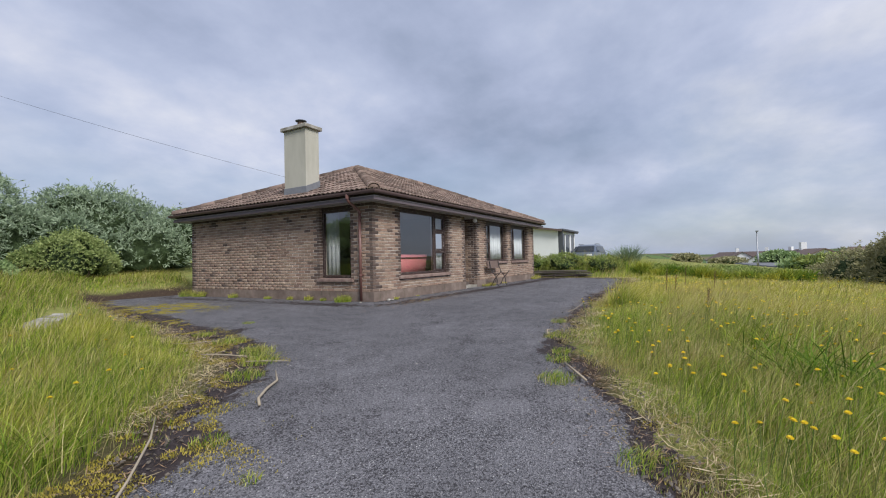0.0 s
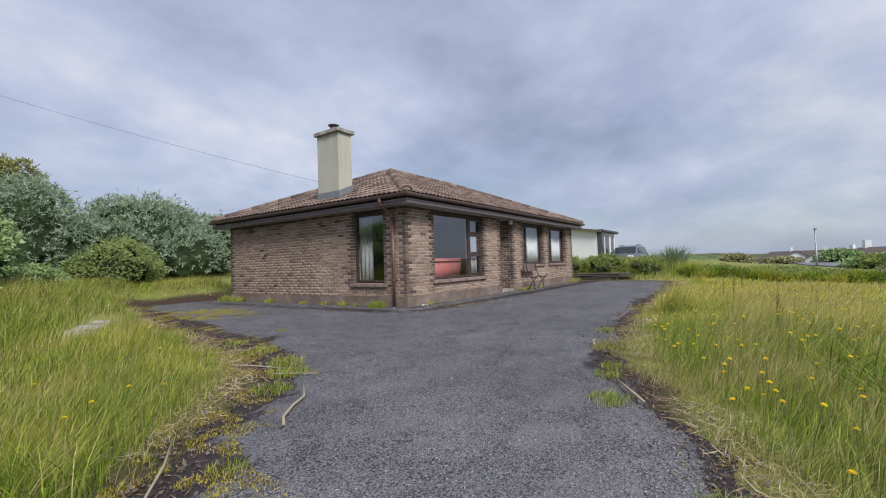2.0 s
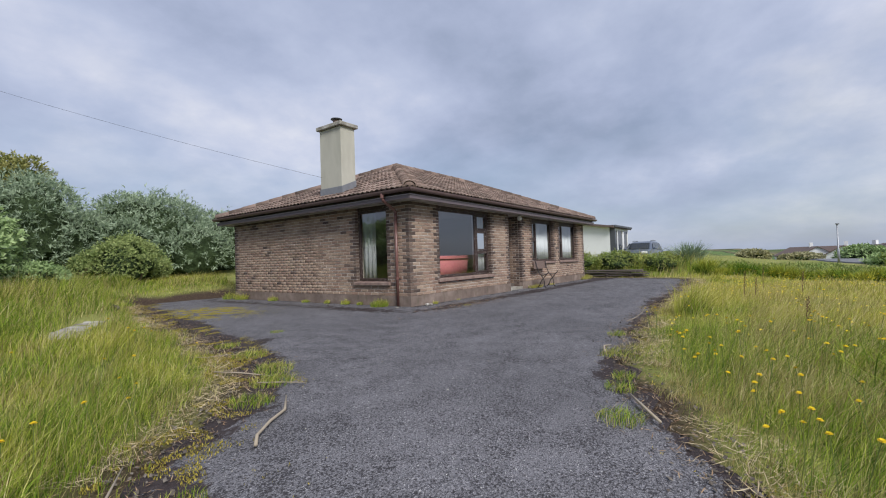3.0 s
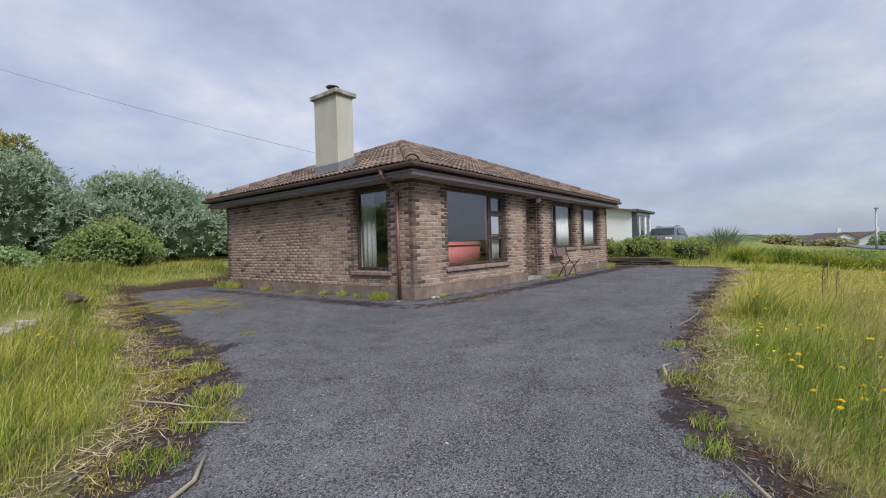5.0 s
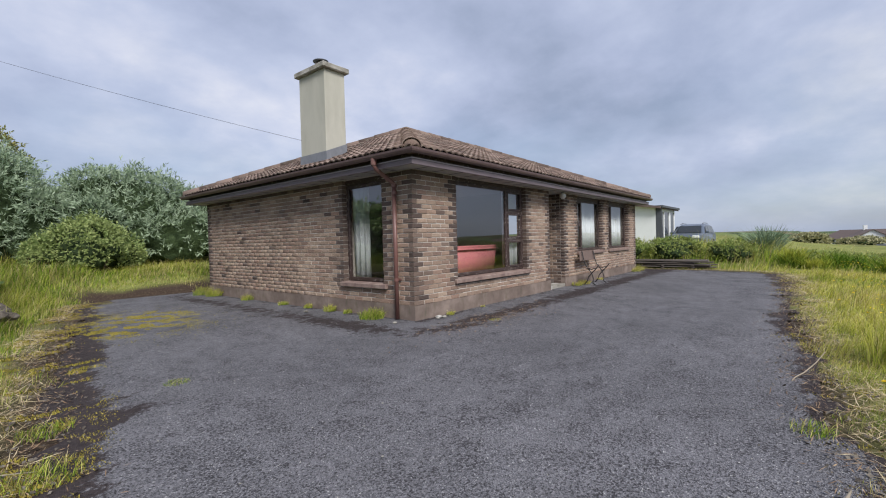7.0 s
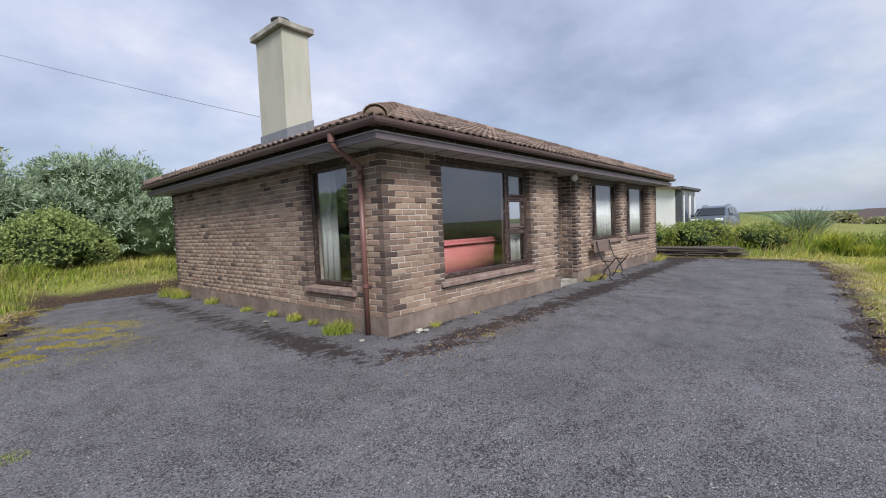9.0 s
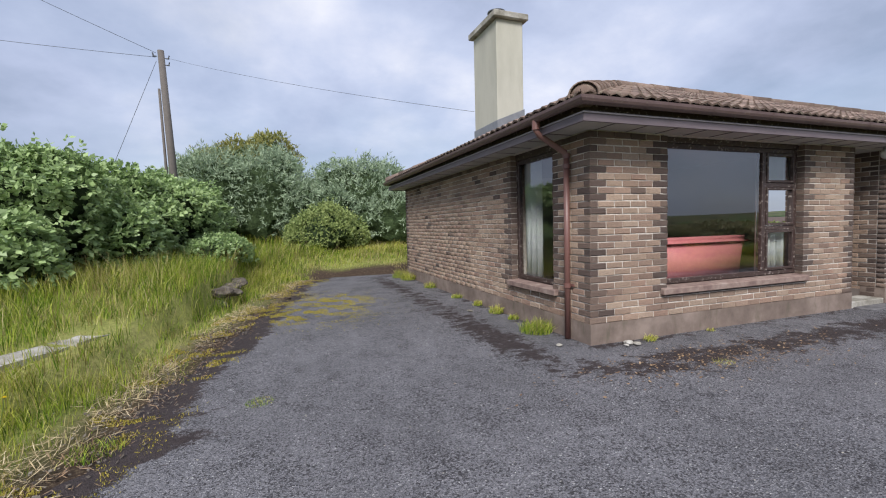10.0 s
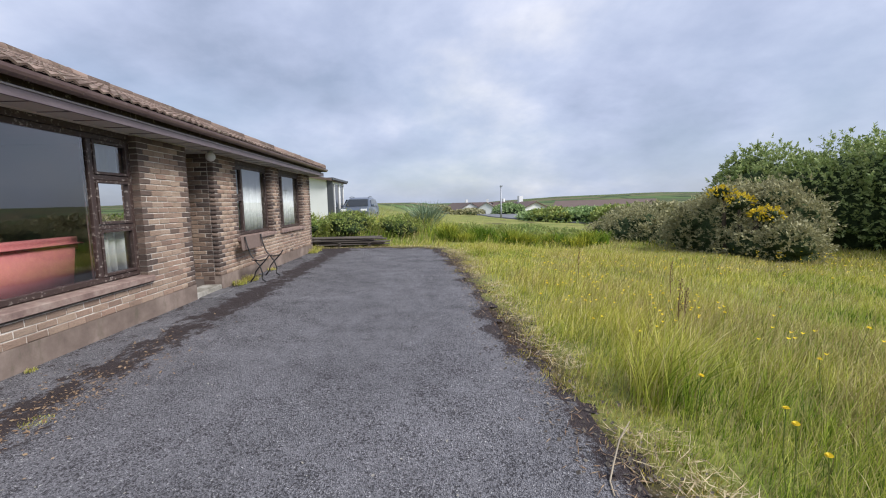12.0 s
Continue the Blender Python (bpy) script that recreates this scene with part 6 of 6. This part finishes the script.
for o in bench.children_recursive:
    for v in o.data.vertices:
        v.co.y *= 0.68

# ---- pole and wires ----
pole = tagged(empty("utility_pole", (-6.37, 11.9, 0.9)), "tall weathered timber electricity pole behind the hedge", "pole")
part("post", tube(bmesh.new(), [(0.26, 0, -0.3), (0.14, 0, 2.6), (0, 0, 6.03)], [0.125, 0.11, 0.09], 16), M["pole"], pole, smooth=True)
part("stay_post", tube(bmesh.new(), [(0.02, 0.1, -0.3), (-0.12, 0.1, 4.9)], [0.045, 0.035], 10), M["pole"], pole, "thin cable guard beside the pole", smooth=True)
for z, s in ((5.8, 1), (5.6, 1), (5.85, -1)):
    part("insulator", tube(bmesh.new(), [(0.1 * s, 0, z), (0.2 * s, 0, z), (0.22 * s, 0, z + 0.10)], [0.012, 0.03, 0.02], 8), M["dark_trim"], pole, "dark insulator on a bracket")


def wire(name, a, b, sag, r, label):
    pts = [Vector(a).lerp(Vector(b), t) - Vector((0, 0, sag * 4 * t * (1 - t))) for t in np.linspace(0, 1, 25)]
    return tagged(part(name, tube(bmesh.new(), pts, r, 6), M["cable"], None, smooth=True), label, "cable", "overhead wires")


wire("overhead_wire", (-6.2, 11.9, 6.72), (0.03, 2.97, 3.28), 0.10, 0.0035, "black service cable from the pole to the chimney")
wire("overhead_wire", (-6.5, 11.9, 6.72), (-32, 12.5, 9.0), 0.5, 0.006, "black overhead cable running away over the hedge")
wire("overhead_wire", (-6.5, 11.9, 6.85), (-26, 4.0, 14.5), 0.4, 0.006, "black overhead cable crossing the sky")
wire("stay_wire", (-6.5, 11.9, 6.6), (-8.4, 11.2, 1.2), 0.0, 0.007, "thin stay wire slanting down from the pole")

# ---- neighbours ----
def window_unit(parent, org, ax, w, h, z):
    """A small window on a far house: frame and pane on the wall plane at org, along ax."""
    ax = Vector(ax).normalized()
    nn = Vector((ax.y, -ax.x, 0))
    rot = Matrix((ax, nn, Vector((0, 0, 1)))).transposed().to_4x4()
    rot.translation = Vector(org) + Vector((0, 0, z))
    bm = boxed((-w / 2, w / 2, -0.02, 0.05, 0, 0.07), (-w / 2, w / 2, -0.02, 0.05, h - 0.07, h), (-w / 2, -w / 2 + 0.07, -0.02, 0.05, 0.07, h - 0.07), (w / 2 - 0.07, w / 2, -0.02, 0.05, 0.07, h - 0.07))
    f = part("window", bm, M["dark_trim"], parent)
    f.matrix_local = rot
    part("pane", boxed((-w / 2 + 0.07, w / 2 - 0.07, -0.02, 0.01, 0.07, h - 0.07)), M["dark_pane"], f)


m = Mat("dark_pane", 0.06)
m.color((0.03, 0.035, 0.04))
M["dark_pane"] = m.m


def bungalow(name, x, y, rot, w, d, hw, hr, label, roof_mat="slate", nwin=3, stack=True, z=None):
    root = tagged(empty(name), label, "house", "houses down the road")
    part("wall", boxed((-w / 2, w / 2, -d / 2, d / 2, -1.5, hw)), M["white_wall"], root)
    for s in (-1, 1):
        bm = bmesh.new()
        vs = [bm.verts.new(p) for p in ((s * w / 2, -d / 2, hw + 0.002), (s * w / 2, d / 2, hw + 0.002), (s * w / 2, 0, hw + hr - 0.08), (s * (w / 2 - 0.25), -d / 2, hw + 0.002), (s * (w / 2 - 0.25), d / 2, hw + 0.002), (s * (w / 2 - 0.25), 0, hw + hr - 0.08))]
        for f in ((0, 1, 2), (3, 5, 4), (0, 2, 5, 3), (1, 4, 5, 2), (0, 3, 4, 1)):
            bm.faces.new([vs[i] for i in f])
        part("gable", bm, M["white_wall"], root)
    bm = bmesh.new()
    o = 0.35
    sl = hr / (d / 2)
    for s in (-1, 1):
        vs = [bm.verts.new(p) for p in ((-w / 2 - o, s * (d / 2 + o), hw - sl * o), (w / 2 + o, s * (d / 2 + o), hw - sl * o), (w / 2 + o, 0, hw + hr), (-w / 2 - o, 0, hw + hr),
                                        (-w / 2 - o, s * (d / 2 + o), hw - sl * o - 0.14), (w / 2 + o, s * (d / 2 + o), hw - sl * o - 0.14), (w / 2 + o, 0, hw + hr - 0.14), (-w / 2 - o, 0, hw + hr - 0.14))]
        for f in ((0, 1, 2, 3), (7, 6, 5, 4), (0, 4, 5, 1), (1, 5, 6, 2), (3, 2, 6, 7), (0, 3, 7, 4)):
            bm.faces.new([vs[i] for i in f])
    part("roof", bm, M[roof_mat], root)
    if stack:
        part("chimney", boxed((w * 0.2, w * 0.2 + 0.9, -0.35, 0.35, hw + hr * 0.6, hw + hr + 1.0)), M["white_wall"], root)
    for k in range(nwin):
        for sy in (-1, 1):
            u = -w / 2 + w * (k + 0.5) / nwin
            window_unit(root, (u, sy * (d / 2 + 0.012), 0), (-sy * -1.0, 0, 0), 1.3, 1.1, 0.95)
    for sx in (-1, 1):
        window_unit(root, (sx * (w / 2 + 0.012), 0.8, 0), (0, sx, 0), 1.1, 1.1, 0.95)
    root.matrix_basis = pose(x, y, float(ground_z(x, y)) if z is None else z, 0, 0, rot)
    return root


bungalow("neighbour_house", 26.4, 8.1, 0, 4.4, 11.4, 2.38, 0.9, "white rendered neighbouring bungalow beyond the bank", "slate", 2, False, z=0.7)
nb = tagged(empty("sun_room", (24.3, 2.3, 0.6)), "dark-framed glazed extension on the white neighbouring house", "extension")
part("frame", at(boxed((24.3, 28.6, 2.24, 2.34, 0.3, 0.75), (24.3, 28.6, 2.24, 2.34, 2.75, 2.95), (24.3, 24.42, 2.24, 2.34, 0.75, 2.75), (25.6, 25.75, 2.24, 2.34, 0.75, 2.75), (27.0, 27.4, 2.24, 2.34, 0.75, 2.75), (28.4, 28.6, 2.24, 2.34, 0.75, 2.75)), Vector((24.3, 2.3, 0.6))), M["white_wall"], nb)
part("roof", at(boxed((24.0, 28.8, 1.95, 2.39, 2.955, 3.08)), Vector((24.3, 2.3, 0.6))), M["dark_trim"], nb)
part("pane", at(boxed((24.42, 28.4, 2.28, 2.30, 0.75, 2.75)), Vector((24.3, 2.3, 0.6))), M["dark_pane"], nb)
part("end_wall", at(boxed((24.22, 24.29, 2.05, 2.39, 0.3, 2.95)), Vector((24.3, 2.3, 0.6))), M["dark_trim"], nb)

for k, (ang, dist, rot, w, d, hh, rr) in enumerate([(-4.1, 205, 20, 12, 8, 2.4, 2.2), (-5.2, 190, 5, 10, 8, 2.4, 2.4), (-6.5, 200, 35, 13, 8, 2.4, 2.1), (-7.7, 185, -10, 10, 8, 2.5, 2.4), (-9.3, 195, 15, 11, 8, 2.4, 2.2), (-12.6, 78, 10, 9, 8, 2.1, 1.8), (-22.2, 62, 66, 12, 9, 2.2, 1.6), (-10.6, 190, 40, 11, 8, 2.2, 1.9)]):
    dist = dist * 0.75 if dist > 100 else dist
    hx, hy = -2.1 + dist * math.cos(radians(ang)), -3.6 + dist * math.sin(radians(ang))
    bungalow("bungalow", hx, hy, rot, w, d, hh, rr, "small white rendered bungalow with a brown roof down the hill", "slate", 3, k % 2 == 1, z=(1.4 if dist < 100 else 1.45) - hh - rr)

# roadside hedges and trees far down
for k, (ang, dist, r, hz, mt) in enumerate([(-10.6, 62, 2.4, 1.7, "leaf_bramble"), (-16.3, 44, 3.0, 1.2, "leaf_fresh"), (-19.5, 43, 3.0, 1.3, "leaf_bramble"), (-22.3, 42, 2.6, 1.4, "leaf_bramble"), (-25.5, 38, 2.8, 1.6, "leaf_fresh"), (-14.3, 46, 2.0, 0.9, "leaf_bramble"), (-1.5, 60, 2.0, 0.8, "leaf_dull"), (-5.5, 70, 3.0, 0.9, "leaf_dull"), (-28.5, 33, 3.0, 1.6, "leaf_dull")]):
    hx, hy = -2.1 + dist * math.cos(radians(ang)), -3.6 + dist * math.sin(radians(ang))
    z0 = float(ground_z(hx, hy))
    shrub("roadside_bush", [(hx, hy, z0 + hz * 0.3, r, r * 0.7, hz * 0.62), (hx + r * 0.8, hy + 0.5, z0 + hz * 0.25, r * 0.8, r * 0.6, hz * 0.5)], 700, 5, 0.30, 0.17, mt, "dark green roadside bush down the slope", group="roadside bushes")

# the road below
road_pts = [(30, -30), (38, -19), (48, -14.5), (60, -13.5), (80, -16), (120, -24)]
bm = bmesh.new()
prev = None
for i in range(41):
    t = i / 40 * (len(road_pts) - 1)
    k = min(int(t), len(road_pts) - 2)
    p = Vector(road_pts[k]).lerp(Vector(road_pts[k + 1]), t - k)
    q = (Vector(road_pts[k + 1]) - Vector(road_pts[k])).normalized()
    nrm = Vector((-q.y, q.x)) * 2.9
    zz = float(np.max(ground_z([p.x, p.x + nrm.x, p.x - nrm.x], [p.y, p.y + nrm.y, p.y - nrm.y]))) + 0.12
    row = [bm.verts.new((p.x + s * nrm.x, p.y + s * nrm.y, zz - (0.0 if abs(s) < 1.05 else 0.5))) for s in (-1.1, -1, 1, 1.1)]
    if prev:
        for a in range(3):
            bm.faces.new((prev[a], prev[a + 1], row[a + 1], row[a]))
    prev = row
tagged(part("road", bm, M["road"]), "grey asphalt road running down past the bungalows", "road", kind="structure")

lamp = tagged(empty("street_lamp", (46.4, -11.75, float(ground_z(46.4, -11.75)))), "slim galvanised street lamp beside the road", "street lamp")
lt = 3.1 - lamp.location.z
part("column", tube(bmesh.new(), [(0, 0, -0.2), (0, 0, 1.2), (0, 0, 1.25), (0, 0, lt)], [0.10, 0.10, 0.07, 0.05], 12), M["galv"], lamp, smooth=True)
part("lantern", boxed((-0.45, 0.1, -0.12, 0.12, lt, lt + 0.12)), M["galv"], lamp, bevel=0.02)

# ---- parked car ----
def car(x, y, z, rot, label):
    root = tagged(empty("car"), label, "car")
    prof = [(-2.2, 0.35), (-2.25, 0.75), (-2.15, 0.98), (-1.2, 1.06), (-0.55, 1.52), (0.2, 1.66), (1.35, 1.64), (1.95, 1.15), (2.2, 1.05), (2.25, 0.5), (2.15, 0.33)]
    bm = bmesh.new()
    secs = []
    for yy, sq in ((-0.93, 0.93), (-0.80, 1.0), (0.80, 1.0), (0.93, 0.93)):
        secs.append([bm.verts.new((px, yy * (1 - 0.20 * max(0, (pz - 1.0) / 0.66)), 0.3 + (pz - 0.3) * sq)) for px, pz in prof])
    n = len(prof)
    for a, b in zip(secs, secs[1:]):
        for i in range(n):
            bm.faces.new((a[i], a[(i + 1) % n], b[(i + 1) % n], b[i]))
    bm.faces.new(secs[0][::-1])
    bm.faces.new(secs[-1])
    part("body", bm, M["car_paint"], root)
    part("windscreen", (lambda b: (b.faces.new([b.verts.new(p) for p in ((-1.17, -0.72, 1.09), (-1.17, 0.72, 1.09), (-0.57, 0.62, 1.52), (-0.57, -0.62, 1.52))]), b)[1])(bmesh.new()), M["dark_pane"], root).location = (-0.02, 0, 0.02)
    for s in (-1, 1):
        for x0, x1, x2, x3 in ((-1.0, -0.05, -0.05, -0.5), (0.02, 0.95, 0.92, 0.02), (1.02, 1.75, 1.40, 1.0)):
            b = bmesh.new()
            b.faces.new([b.verts.new(p) for p in ((x0, s * 0.925, 1.08), (x1, s * 0.925, 1.08), (x2, s * 0.80, 1.53), (x3, s * 0.80, 1.53))])
            part("side_window", b, M["dark_pane"], root).location = (0, s * 0.012, 0)
        part("headlight", boxed((-2.27, -2.12, s * 0.62 - 0.2, s * 0.62 + 0.2, 0.76, 0.92)), M["white_wall"], root, bevel=0.03)
        part("door_mirror", boxed((-0.95, -0.80, s * 1.0 - 0.1, s * 1.0 + 0.1, 1.05, 1.2)), M["car_paint"], root, bevel=0.03)
        part("roof_rail", tube(bmesh.new(), [(-0.3, s * 0.62, 1.66), (0.2, s * 0.62, 1.72), (1.2, s * 0.62, 1.70)], 0.02, 6), M["dark_trim"], root)
        for wx in (-1.4, 1.4):
            w = part("wheel", tube(bmesh.new(), [(wx, s * 0.72, 0.34), (wx, s * 0.94, 0.34)], 0.34, 22), M["rubber"], root, "black tyre")
            part("rim", tube(bmesh.new(), [(wx, s * 0.93, 0.34), (wx, s * 0.955, 0.34)], 0.21, 14), M["alloy"], w, "alloy rim")
    part("grille", boxed((-2.285, -2.24, -0.38, 0.38, 0.55, 0.82)), M["dark_trim"], root, bevel=0.01)
    part("bumper", boxed((-2.31, -2.18, -0.88, 0.88, 0.34, 0.52)), M["dark_trim"], root, bevel=0.03)
    root.matrix_basis = pose(x, y, z, 0, 0, rot)


car(27.4, 0.95, 0.26, -2, "silver-blue estate car parked beyond the grassy bank")

# ---- bricks ----
near_front = lambda s: s[0] + 0.5 * abs(s[1] - 1.2)
brick_run(wall_front, HOUSE_X, Matrix.Identity(4), FRONT_OPEN, 0.25, SOFFIT, near_front, phase=0)
SIDE = Matrix(((0, 1, 0, 0), (1, 0, 0, 0), (0, 0, 1, 0), (0, 0, 0, 1)))
brick_run(wall_side, HOUSE_Y, SIDE, SIDE_OPEN, 0.25, SOFFIT, near_front, phase=1)
PORCH_R = Matrix(((0, -1, 0, 5.47 + BD), (1, 0, 0, 0.0), (0, 0, 1, 0), (0, 0, 0, 1)))
PR = Matrix(((0, 1, 0, 5.47), (1, 0, 0, BD + 0.012), (0, 0, 1, 0), (0, 0, 0, 1)))
brick_run(porch, PD - BD - 0.014, PR, [], 0.10, SOFFIT, lambda s: s[0], phase=0, corner=False)
PLF = Matrix(((0, -1, 0, 4.65), (1, 0, 0, BD + 0.012), (0, 0, 1, 0), (0, 0, 0, 1)))
brick_run(porch, PD - BD - 0.014, PLF, [], 0.10, SOFFIT, lambda s: s[0], phase=1, corner=False, limit=0)
